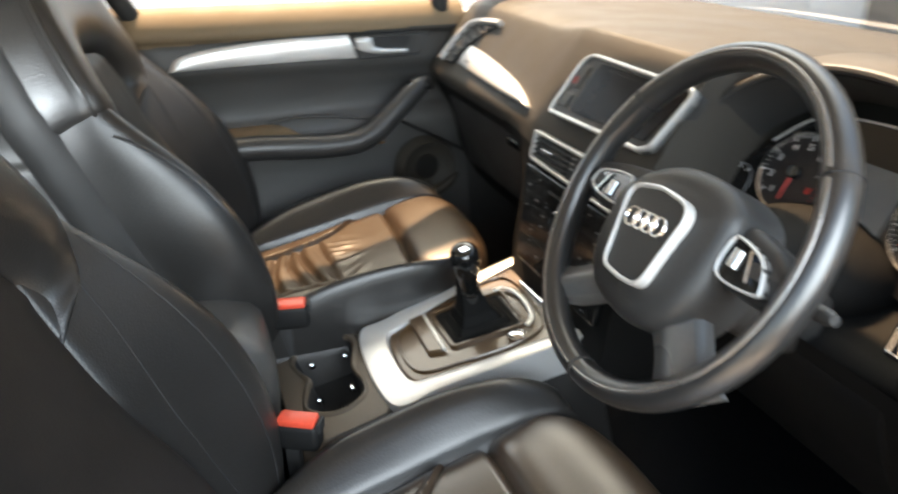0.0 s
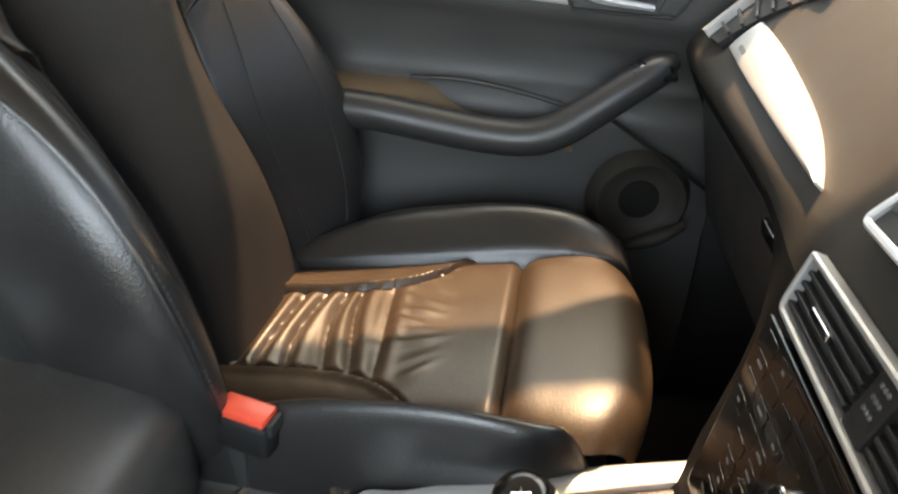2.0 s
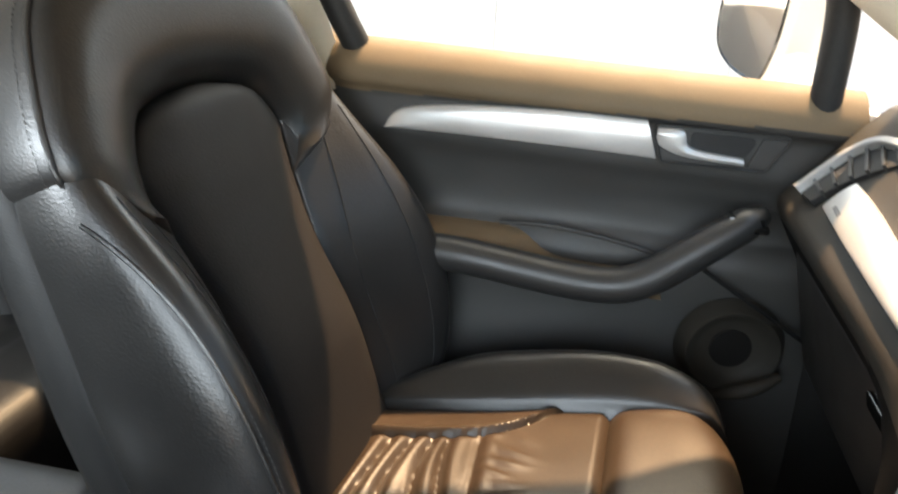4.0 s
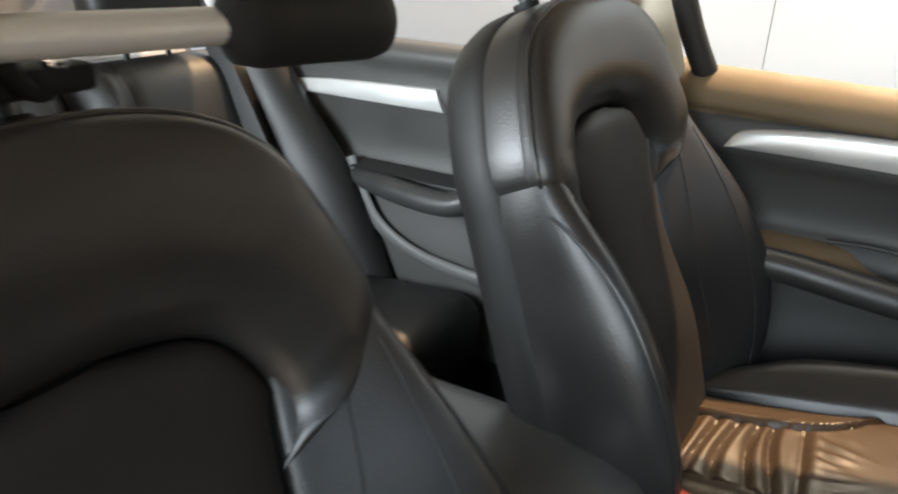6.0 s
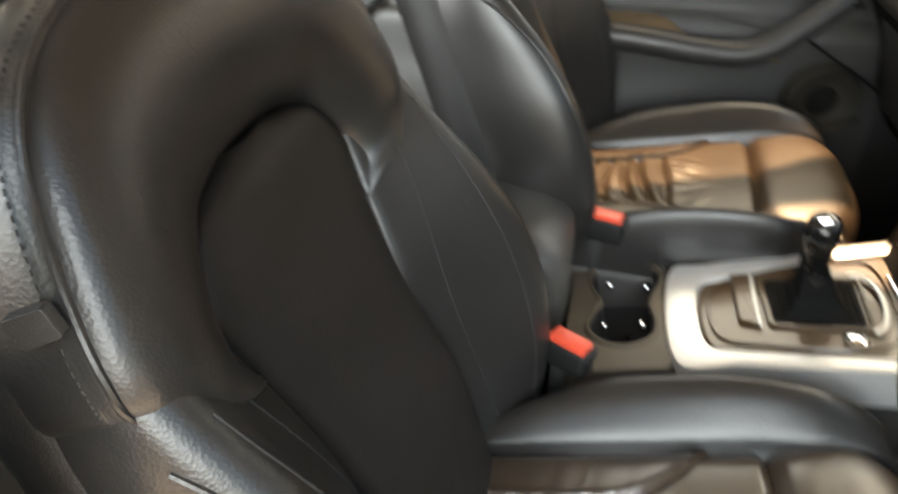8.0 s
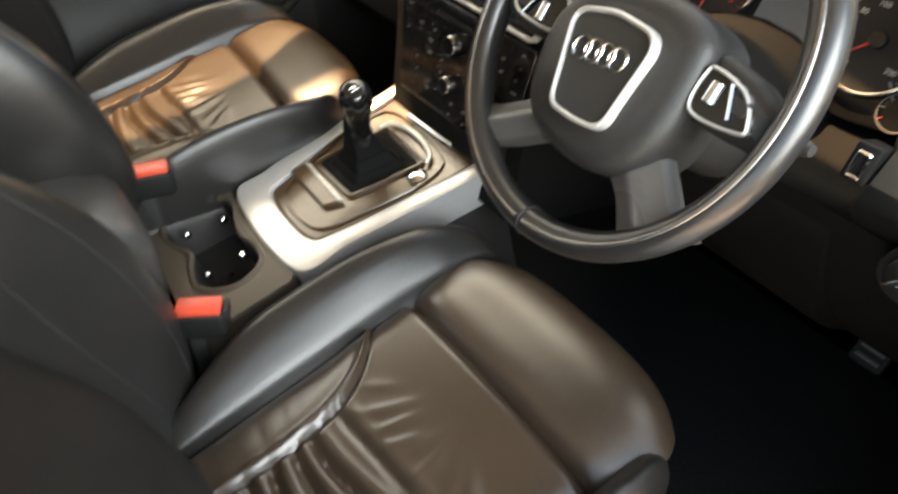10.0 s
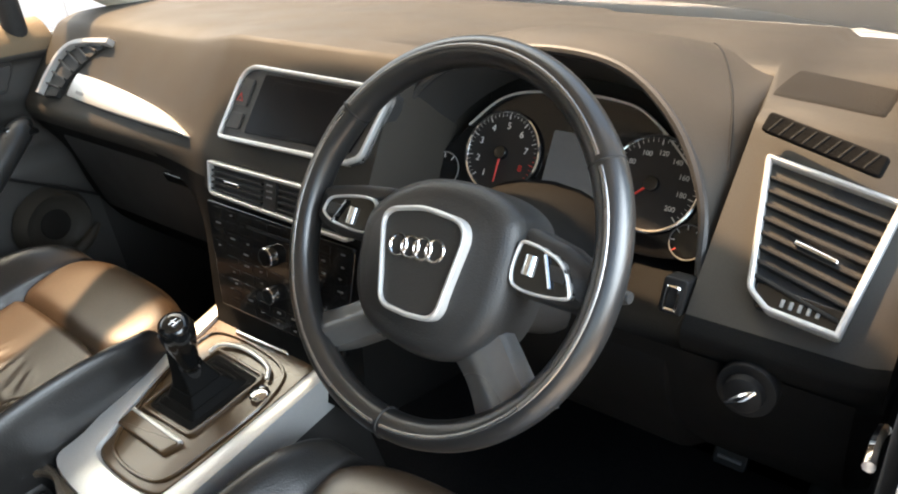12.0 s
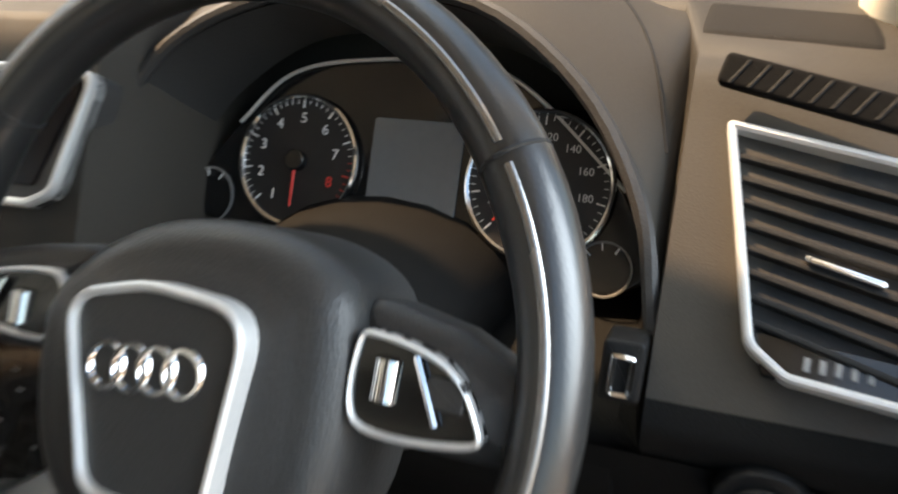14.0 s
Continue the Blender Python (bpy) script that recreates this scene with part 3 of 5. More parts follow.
def build_cluster():
    pl = Plane((.37, .258, 1.062), (1, 0, 0), (0, .5, .87))
    t = thing("instrument_cluster", (.37, .258, 1.0), "black instrument cluster with two round dials and grey display", "instrument cluster")
    out = curve([(-.195, -.045), (-.175, -.02), (-.145, .018), (-.105, .058), (-.05, .072), (.035, .074), (.085, .058), (.125, .03), (.160, -.01), (.178, -.06), (.12, -.082), (0, -.078), (-.12, -.07)], 64, True)
    part("face", slab(pl, out, -.012, 0.0, .002), GLOSS, t, "glossy black face")
    part("top_line", tube([pl.p(a, b, .003) for a, b in curve([(-.143, .018), (-.105, .056), (-.052, .070), (.035, .072), (.085, .056), (.158, -.006)], 40)], 0.0016, 6), SILVER, t, "thin silver outline")
    for name, cx, cz, r, red in (("rev_counter", -.087, -.008, .049, True), ("speedometer", .100, -.008, .050, False)):
        dial = part(name, disc(pl, cx, cz, r, 0, .004), DIAL, t, "round dial with a chrome rim")
        part("rim", ring(pl, cx, cz, r, .0022, .005), CHROME, dial, "chrome rim")
        n = 8 if red else 10
        for k in range(41):
            a = radians(225 - 270 * k / 40)
            big = k % 5 == 0
            r0 = r * (0.82 if big else 0.88)
            p0, p1 = pl.p(cx + r0 * math.cos(a), cz + r0 * math.sin(a), .0052), pl.p(cx + r * .94 * math.cos(a), cz + r * .94 * math.sin(a), .0052)
            part("tick", tube([p0, p1], .0006 if big else .0003, 5), REDPRINT if red and k > 32 else WHITE, dial)
        for k in range(n):
            a = radians(237 - 37.5 * k if red else 238 - 31 * k)
            txt = str(k + 1) if red else str(20 * (k + 1))
            fc = bpy.data.curves.new("numeral", "FONT")
            fc.body, fc.size, fc.align_x, fc.align_y, fc.extrude = txt, .011 if red else .0075, "CENTER", "CENTER", .0002
            tmp = new("numeral_text", fc)
            dg = bpy.context.evaluated_depsgraph_get()
            me = bpy.data.meshes.new_from_object(tmp.evaluated_get(dg))
            bpy.data.objects.remove(tmp)
            me.materials.append(REDPRINT if red and k == 7 else WHITE)
            ob = new("numeral", me)
            ob.parent = dial
            m = Matrix((pl.r, pl.u, pl.n)).transposed().to_4x4()
            m.translation = Vector(pl.p(cx + r * .66 * math.cos(a), cz + r * .66 * math.sin(a), .0055))
            inv = t.matrix_basis.inverted()
            ob.matrix_basis = inv @ m
        part("needle", tube([pl.p(cx, cz, .008), pl.p(cx - r * (.0 if red else .55), cz - r * .72 * (1 if red else .75), .008)], [.0016, .0007], 6), REDPRINT, dial, "red needle")
        part("hub", disc(pl, cx, cz, .008, .004, .011), GLOSS, dial)
    part("display", slab(pl, rounded([(-.028, -.040), (.042, -.040), (.042, .030), (-.028, .030)], .003), 0, .002, .0005), LCD, t, "blank grey display")
    for cx, cz, r in ((-.165, -.042, .022), (.150, -.058, .018)):
        part("small_gauge", ring(pl, cx, cz, r, .0008, .002, 32, 6), GREYKEY, t)
        for k in range(5):
            a = radians(60 + 40 * k)
            part("tick", tube([pl.p(cx + .7 * r * math.cos(a), cz + .7 * r * math.sin(a), .002), pl.p(cx + r * math.cos(a), cz + r * math.sin(a), .002)], .0005, 5), REDPRINT if k == 4 else WHITE, t)
    part("warning_bar", slab(pl, [(-.06, -.062), (.06, -.062), (.06, -.054), (-.06, -.054)], 0, .0015, .0004), GREYKEY, t)


build_cluster()


# ---- steering wheel ----
def build_wheel():
    tilt, yaw = radians(31.8), radians(-4.0)
    u = (math.cos(yaw), math.sin(yaw), 0)
    v = (-math.sin(yaw) * math.sin(tilt), math.cos(yaw) * math.sin(tilt), math.cos(tilt))
    pl = Plane((.3665, .0214, 1.0695), u, v)
    R = .1714
    t = thing("steering_wheel", (.3665, .11, 1.0), "black leather four-spoke steering wheel with silver badge frame", "steering wheel")
    th = np.linspace(0, 2 * math.pi, 96, endpoint=False)
    rings = []
    for a in th:
        c = np.array([R * math.cos(a), R * math.sin(a)])
        grip = 1.0 + 0.10 * math.exp(-((math.degrees(a) - 150) / 14) ** 2) + 0.10 * math.exp(-((math.degrees(a) - 30) / 14) ** 2)
        ring_pts = []
        for b in np.linspace(0, 2 * math.pi, 18, endpoint=False):
            dr, dn = .0138 * grip * math.cos(b), .0160 * math.sin(b)
            k = (R + dr) / R
            ring_pts.append(pl.p(c[0] * k, c[1] * k, dn))
        rings.append(ring_pts)
    rings.append(rings[0])
    part("rim", loft(rings, False), WHEEL_LEATHER, t, "smooth black leather rim")
    for deg in (147, 35, 273):
        a = radians(deg)
        pts = []
        for b in np.linspace(0, 2 * math.pi, 24, endpoint=False):
            k = 1 + .0143 / R * math.cos(b)
            pts.append(pl.p(R * k * math.cos(a), R * k * math.sin(a), 0.0165 * math.sin(b)))
        part("seam", tube(pts, .0011, 6, True, up=(math.sin(1), 0, 1)), RUBBER, t)
    # Metallic strips stand in for the leather's specular highlight, broken at the seams.
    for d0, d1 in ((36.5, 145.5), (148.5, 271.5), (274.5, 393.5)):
        glint = [pl.p(R * math.cos(a), R * math.sin(a), .0146) for a in np.linspace(radians(d0), radians(d1), 44)]
        part("rim_highlight", tube(glint, .0024, 10, up=pl.n), RIM_GLINT, t, "thin metallic strip imitating the rim's highlight")
    hub = curve([(-.078, -.010), (-.068, .018), (-.040, .041), (-.004, .054), (.044, .056), (.080, .044), (.093, .020), (.095, -.040), (.080, -.076), (.050, -.097), (.008, -.102), (-.040, -.093), (-.068, -.062)], 78, True)
    part("airbag_cover", slab(pl, hub, -.045, .022, .020, 7, .010), HUB, t, "dark grey airbag cover")
    shield = rounded([(-.041, .014), (.006, .0265), (.060, .0245), (.0525, -.064), (.020, -.0685), (-.013, -.0685)], [.018, .07, .022, .020, .06, .018], 8)
    part("badge_frame", band(pl, shield, .0044, .020, .037), SILVER, t, "silver badge frame")
    part("badge_plate", slab(pl, shield * .93 + np.array([.0006, -.0015]), .015, .0335, .002), HUB, t)
    for k in range(4):
        part("emblem_ring", ring(pl, -.0105 + .0136 * k, -.0130 + .0018 * k, .0093, .0016, .0345, 28, 6), CHROME, t, "small silver ring of the emblem")
    # spokes
    for name, pts, mat in (("side_spoke", [(-.060, .034), (-.110, .026), (-.160, .014), (-.160, -.022), (-.120, -.030), (-.062, -.024)], DARK),
                           ("side_spoke", [(.084, .038), (.130, .030), (.163, .016), (.166, -.018), (.135, -.020), (.088, -.022)], DARK)):
        part(name, slab(pl, rounded(pts, .012, 5), -.024, .003, .010, 5, .006), mat, t)
    for one, two in (([(-.030, -.048), (-.072, -.078), (-.112, -.104), (-.136, -.112)], [(-.004, -.086), (-.040, -.108), (-.076, -.132), (-.104, -.146)]),
                     ([(.030, -.082), (.066, -.104), (.088, -.128), (.098, -.150)], [(.074, -.040), (.104, -.066), (.130, -.088), (.152, -.096)])):
        part("lower_spoke", ribbon(pl, curve(one, 24), curve(two, 24), -.026, -.001, .012, .005), SPOKE, t, "satin grey lower spoke")
    for name, pts in (("switch_pod", [(-.138, -.006), (-.127, .008), (-.074, .016), (-.069, -.015), (-.113, -.019), (-.134, -.014)]),
                      ("switch_pod", [(.093, .019), (.104, .024), (.132, .018), (.147, .002), (.146, -.011), (.098, -.014)])):
        q = curve(pts, 44, True)
        pod = part(name, slab(pl, q, -.004, .011, .002), GLOSS, t, "gloss black switch pod")
        part("pod_frame", band(pl, q, .0026, .004, .0140), SILVER, pod, "thin silver frame")
        c = np.array(pts).mean(0)
        s = 1 if c[0] > 0 else -1
        part("roller", spin(pl.p(c[0] - s * .012, c[1] - .009, .010), pl.u, [(0, .004), (.001, .0062), (.017, .0062), (.018, .004)], 14), CHROME, pod, "metallic roller switch")
        part("divider", tube([pl.p(c[0] + s * .000, c[1] + .012, .013), pl.p(c[0] + s * .012, c[1] - .012, .013)], .0016, 6), CHROME, pod)
        part("button", slab(pl, rounded([(c[0] + .006 * s, c[1] - .006), (c[0] + .022 * s, c[1] - .006), (c[0] + .022 * s, c[1] + .006), (c[0] + .006 * s, c[1] + .006)], .002), .008, .0135, .001), DARK, pod)
    part("column", spin(pl.p(.03, -.02, -.03), -pl.n, [(0, .05), (.05, .048), (.13, .05)], 20), DARK, t)
    # stalks behind the rim
    for s, z in ((-1, .03), (1, .03)):
        st = thing("column_stalk", (.3665 + s * .10, .10, 1.0), "black plastic column stalk", "stalk", "column stalks")
        part("lever", tube(curve([pl.p(.02 + s * .05, -.005, -.06), pl.p(.02 + s * .11, .0, -.055), pl.p(.02 + s * .150, .004, -.05)], 10), [.006] * 5 + [.0075] * 4 + [.005], 10), DARK, st)


build_wheel()


# ---- centre stack, strip and vents ----
def build_stack():
    up = Plane((.045, .150, 1.097), (1, 0, 0), (0, .54, .84))
    t = thing("infotainment_screen", (.045, .17, 1.05), "dark dashboard screen in a silver surround", "screen")
    fr = rounded([(-.132, -.051), (.106, -.045), (.128, -.035), (.150, .052), (-.114, .054)], [.010, .014, .020, .016, .036], 8)
    part("surround", slab(up, fr, -.02, .004, .002), DARK, t)
    part("silver_frame", band(up, fr, .0058, -.005, .0085), SILVER, t, "satin silver surround")
    part("bezel", slab(up, rounded([(-.082, -.036), (.108, -.030), (.138, .044), (-.070, .044)], .004), 0, .0055, .001), SCREEN, t, "gloss black bezel")
    part("display", slab(up, rounded([(-.052, -.030), (.085, -.028), (.100, .036), (-.048, .037)], .002), .004, .0062, .0003), SCREEN, t, "switched-off dark display")
    hz = part("hazard_button", slab(up, rounded([(-.116, -.002), (-.090, -.002), (-.086, .034), (-.108, .034)], .003), 0, .0065, .001), DARK, t)
    tri = [up.p(-.110, .004, .007), up.p(-.099, .004, .007), up.p(-.1045, .014, .007)]
    part("hazard_mark", tube(tri, .0007, 5, True, up=up.n), REDPRINT, hz, "red triangle mark")
    part("lower_button", slab(up, rounded([(-.122, -.034), (-.094, -.034), (-.091, -.012), (-.117, -.012)], .003), 0, .0065, .001), DARK, t)
    lo = Plane((.045, .106, 1.004), (1, 0, 0), (0, .27, .96))
    v = thing("centre_vent", (.045, .11, .97), "black slatted centre air vents in a silver frame", "air vent", "dashboard vents")
    out = rounded([(-.146, .022), (-.142, -.024), (.128, -.028), (.140, .026)], [.003, .012, .012, .003])
    part("backing", slab(lo, out, -.03, .0005, .001), RUBBER, v)
    part("frame", band(lo, out, .0050, -.010, .009), SILVER, v, "silver frame")
    part("divider", slab(lo, rounded([(-.030, -.022), (-.006, -.022), (-.006, .020), (-.030, .020)], .002), -.012, .0055, .001), DARK, v)
    for k in range(5):
        b = -.015 + .0082 * k
        for x0, x1 in ((-.138, -.034), (-.002, .128)):
            part("slat", slab(lo, [(x0, b - .0016), (x1, b - .0016), (x1, b + .0016), (x0, b + .0016)], -.004, .006, .0008), DARK, v)
    part("slider", slab(lo, rounded([(-.108, -.005), (-.078, -.005), (-.078, .001), (-.108, .001)], .001), 0, .0085, .001), CHROME, v, "metal slider")
    for k in range(9):
        part("dimple", disc(lo, -.022 + .004 * (k % 3), .012 - .008 * (k // 3), .0016, 0, .0065, 10, .0005), GREYKEY, v)
    hv = Plane((.040, .0855, .905), (1, 0, 0), (0, .17, .985))
    h = thing("climate_panel", (.04, .08, .84), "gloss black radio and climate control panel with chrome knobs", "control panel")
    part("face", slab(hv, rounded([(-.148, .068), (-.128, -.085), (.120, -.085), (.140, .068)], .006), -.02, .004, .002), GLOSS, h)
    for a, b, r in ((-.010, .020, .0135), (-.008, -.034, .0115)):
        kn = part("knob", spin(hv.p(a, b, .003), hv.n, [(0, r * 1.05), (.003, r * 1.05), (.004, r), (.013, r * .92), (.0145, r * .8)], 28), GLOSS, h)
        part("knob_ring", ring(hv, a, b, r * .93, .0011, .0160, 32, 6), CHROME, kn, "chrome ring")
    rnd = random.Random(4)
    for row in range(9):
        for col in range(9):
            a, b = -.122 + .030 * col + rnd.uniform(-.003, .003), .056 - .0165 * row
            if abs(a + .009) < .024 and (abs(b - .02) < .02 or abs(b + .034) < .018):
                continue
            if abs(a) > .13 - (.06 - b) * .12:
                continue
            w = rnd.choice((.005, .007, .010))
            btn = part("button", slab(hv, rounded([(a - .012, b - .006), (a + .012, b - .006), (a + .012, b + .006), (a - .012, b + .006)], .002, 2), .002, .0046, .0006, 2), GLOSS, h)
            if rnd.random() < .4:
                part("mark", slab(hv, [(a - w / 2, b - .0011), (a + w / 2, b - .0011), (a + w / 2, b + .0011), (a - w / 2, b + .0011)], .004, .0050, .0002, 1), GREYKEY, btn)
    part("disc_slot", slab(hv, rounded([(-.060, .046), (.050, .046), (.050, .050), (-.060, .050)], .001), .003, .0048, .0004), RUBBER, h)
    # passenger decor strip
    sp = Plane((-.34, .140, 1.062), (1, -.02, 0), (0, .62, .78))
    strip = thing("decor_strip", (-.34, .14, 1.04), "satin aluminium dashboard decor strip", "trim strip")
    low = curve([(-.176, -.014), (-.06, -.019), (.06, -.022), (.176, -.0235)], 40)
    top = curve([(-.168, .029), (-.10, .026), (-.04, .021), (.04, .012), (.10, .002), (.148, -.011), (.176, -.0215)], 40)
    part("plate", ribbon(sp, low, top, -.006, .006, .003, .0015), SILVER, strip)
    part("badge", slab(sp, rounded([(-.150, -.006), (-.122, -.008), (-.122, -.001), (-.150, .001)], .001), .005, .0072, .0005), GREYKEY, strip, "small grey lettering bar")
    # passenger side vent
    sv = Plane((-.53, .160, 1.09), (1, -.02, 0), (0, .68, .73))
    pv = thing("side_vent", (-.53, .16, 1.05), "curved passenger side air vent with silver frame", "air vent", "dashboard vents")
    arc = [(-.068, -.056), (-.070, -.02), (-.064, .018), (-.042, .044), (.0, .056), (.078, .064)]
    inner = [(.078, .060), (.045, .040), (.014, .012), (-.008, -.02), (-.018, -.052)]
    part("backing", slab(sv, np.concatenate([curve(arc, 24), curve(inner, 16)]), -.03, -.002, .001), RUBBER, pv)
    part("frame", band(sv, curve(arc, 30), .010, -.006, .009, False), SILVER, pv, "silver arc frame")
    ic, ac = curve(inner[::-1], 9), curve(arc, 9)
    for k in range(1, 8):
        a, b = ac[k], ic[k]
        d = b - a
        nn = np.array([-d[1], d[0]]) / np.linalg.norm(d) * .0018
        part("slat", slab(sv, [a + nn, a - nn, b - nn, b + nn], -.01, .003, .0006), DARK, pv)
    # glovebox handle and seam
    gb = thing("glovebox", (-.38, .16, .80), "dark closed glovebox lid below the decor strip", "glovebox")
    gp = Plane((-.37, .158, .905), (1, 0, 0), (0, -.25, .97))
    part("lid", slab(gp, rounded([(-.22, -.09), (.20, -.09), (.21, .075), (-.23, .075)], .02), -.02, .004, .006), DARK, gb)
    part("latch", slab(gp, rounded([(.09, .045), (.17, .045), (.17, .062), (.09, .062)], .004), 0, .010, .002), GLOSS, gb)
    # driver's vent
    dv = Plane((.640, .180, 1.062), (1, -.06, 0), (0, .72, .69))
    d = thing("side_vent", (.64, .17, 1.0), "tall trapezoid driver side air vent with silver frame", "air vent", "dashboard vents")
    q = rounded([(-.060, .072), (.056, .052), (.046, -.070), (-.012, -.066), (-.032, -.052)], [.004, .003, .003, .014, .016], 5)
    part("backing", slab(dv, q, -.04, .002, .001), RUBBER, d)
    part("frame", band(dv, q, .0047, -.008, .013), SILVER, d, "silver frame")
    for k in range(8):
        b = -.040 + .0128 * k
        x0, x1 = -.052 + (.060 - b) * .21, .048 - (.05 - b) * .075
        part("slat", slab(dv, [(x0, b + .004), (x1, b - .014), (x1, b - .0175), (x0, b + .0005)], .001, .009, .001), BLACK, d)
    part("slider", slab(dv, rounded([(-.010, .0), (.026, -.008), (.026, -.012), (-.010, -.004)], .0012), 0, .0125, .001), CHROME, d, "metal slider")
    for k in range(5):
        part("grip", slab(dv, [(-.004 + .007 * k, -.058), (-.001 + .007 * k, -.058), (-.001 + .007 * k, -.051), (-.004 + .007 * k, -.051)], -.006, .0075, .0008), GREYKEY, d)
    part("wheel_panel", slab(dv, rounded([(-.022, -.064), (.042, -.066), (.044, -.046), (-.028, -.042)], .003), -.02, .006, .001), GLOSS, d)
    # demister slot on the dash top
    ds = Plane((.627, .222, 1.138), (1, -.22, -.15), (.05, .55, .835))
    s = thing("demister_vent", (.63, .22, 1.12), "narrow black demister slot in the dash top", "air vent", "dashboard vents")
    q = rounded([(-.052, -.008), (.053, -.010), (.052, .008), (-.052, .010)], .004)
    # Near-black plate paints the shade inside the slot; nothing is cut out.
    part("backing", slab(ds, q, -.004, .0035, .002), VOID, s)
    for k in range(9):
        x = -.046 + .0105 * k
        part("slat", slab(ds, [(x, -.007), (x + .002, -.007), (x + .008, .007), (x + .006, .007)], .002, .0042, .0004), BLACK, s)
    # light switch and ignition bits
    lp = Plane((.625, .108, .955), (1, 0, 0), (0, .1, .99))
    k = thing("light_switch", (.625, .12, .93), "dark rotary light switch with chrome pointer", "switch")
    part("plate", disc(lp, 0, 0, .025, -.02, .004), BLACK, k)
    part("dial", spin(lp.p(0, 0, .005), lp.n, [(0, .017), (.008, .016), (.010, .013)], 24), BLACK, k)
    part("pointer", tube([lp.p(-.012, -.010, .014), lp.p(.002, .002, .017), lp.p(.010, .009, .014)], [.002, .0036, .002], 8), CHROME, k, "chrome pointer")
    ks = thing("start_socket", (.545, .12, 1.0), "dark key socket with bright bezel", "switch")
    kp = Plane((.548, .128, 1.012), (1, 0, 0), (0, .3, .95))
    part("socket", slab(kp, rounded([(-.011, -.016), (.011, -.016), (.012, .018), (-.010, .018)], .004), -.02, .006, .002), BLACK, ks)
    part("bezel", band(kp, rounded([(-.006, -.012), (.007, -.012), (.008, .012), (-.005, .012)], .003), .003, .006, .012), CHROME, ks)


build_stack()


# ---- centre console ----
def build_console():
    pl = Plane((0, -.2, .718), (1, 0, 0), (0, .972, .233))
    def at(x, y):
        return (x, (y + .2) / .972)
    c = thing("centre_console", (-.01, -.1, .50), "dark centre console with silver U-shaped trim", "console")
    body = [at(*p) for p in ((-.112, -.212), (.096, -.212), (.125, .09), (-.14, .12))]
    part("body", slab(pl, rounded(body, .006), -.24, -.004, .004), DARK, c)
    # silver trim: two arms joined at the rear
    left_o, left_i = [(-.100, -.205), (-.118, -.15), (-.135, -.02), (-.140, .08), (-.141, .14)], [(-.060, -.165), (-.082, -.13), (-.105, -.02), (-.116, .08), (-.118, .14)]
    right_o, right_i = [(.090, -.205), (.104, -.13), (.118, -.02), (.132, .10), (.140, .17)], [(.046, -.165), (.070, -.13), (.088, -.02), (.104, .10), (.113, .17)]
    outer = [at(*p) for p in left_o[::-1]] + [at(*p) for p in right_o]
    inner = [at(*p) for p in left_i[::-1]] + [at(*p) for p in right_i]
    oc, ic = curve(outer, 60), curve(inner, 60)
    rings = []
    for a, b in zip(oc, ic):
        d = b - a
        ln = np.linalg.norm(d)
        sect = [(-.10 * ln, -.045), (-.04 * ln, -.006), (.04 * ln, .005), (.5 * ln, .008), (.92 * ln, .004), (ln, -.006), (ln, -.02)]
        rings.append([pl.p(*(a + d / ln * s), h) for s, h in sect])
    part("silver_trim", loft(rings), SILVER, c, "satin aluminium U-shaped trim")
    part("gear_plate", slab(pl, ic, -.02, .000, .003), PLATE, c, "satin brown-black console plate")
    lip = curve([at(-.052, -.150), at(-.086, -.09), at(-.104, .02), at(-.075, .055), at(.045, .050), at(.078, .01), at(.064, -.09), at(.040, -.150)], 50, True)
    part("plate_lip", tube([pl.p(*q, .002) for q in lip], .0025, 6, True, up=pl.n), PLATE, c, "thin raised lip")
    tray = rounded([at(-.085, -.124), at(.018, -.124), at(.030, -.098), at(-.084, -.096)], .006)
    al = part("ashtray_lid", slab(pl, tray, 0, .007, .003), PLATE, c, "small hinged lid")
    part("lid_edge", slab(pl, rounded([at(-.083, -.101), at(.026, -.103), at(.028, -.098), at(-.083, -.096)], .001), .002, .0085, .001), SILVER, al, "thin bright lid edge")
    boot_frame = rounded([at(-.082, -.092), at(.028, -.090), at(.050, .026), at(-.062, .030)], .012)
    part("gaiter_frame", band(pl, boot_frame, .005, 0, .006), PLATE, c, "brown gaiter frame")
    base = np.array(rounded([at(-.074, -.084), at(.022, -.082), at(.042, .018), at(-.056, .022)], .010))
    cen = base.mean(0)
    rings = []
    for k, (s, h) in enumerate(((1, .002), (.86, .005), (.82, .004), (.66, .012), (.62, .011), (.47, .026), (.44, .026), (.32, .050), (.27, .066), (.20, .085))):
        rings.append([pl.p(*(cen + (q - cen) * s), h) for q in base])
    part("gaiter", loft(rings), MATT, c, "black pleated leather gaiter")
    kb = thing("gear_knob", (.0, -.06, .78), "glossy black gear knob with chrome cap ring", "gear lever")
    o = np.array(pl.p(*cen, .02))
    ktop = np.array((.028, -.068, .905))
    ax = ktop - o
    L = np.linalg.norm(ax)
    part("shaft", spin(o, ax, [(0, .010), (L - .07, .009)], 14), DARK, kb)
    part("grip", spin(o, ax, [(L - .090, .012), (L - .07, .014), (L - .045, .0175), (L - .022, .0215), (L - .008, .0215), (L, .019)], 24), GLOSS, kb, "black leather grip")
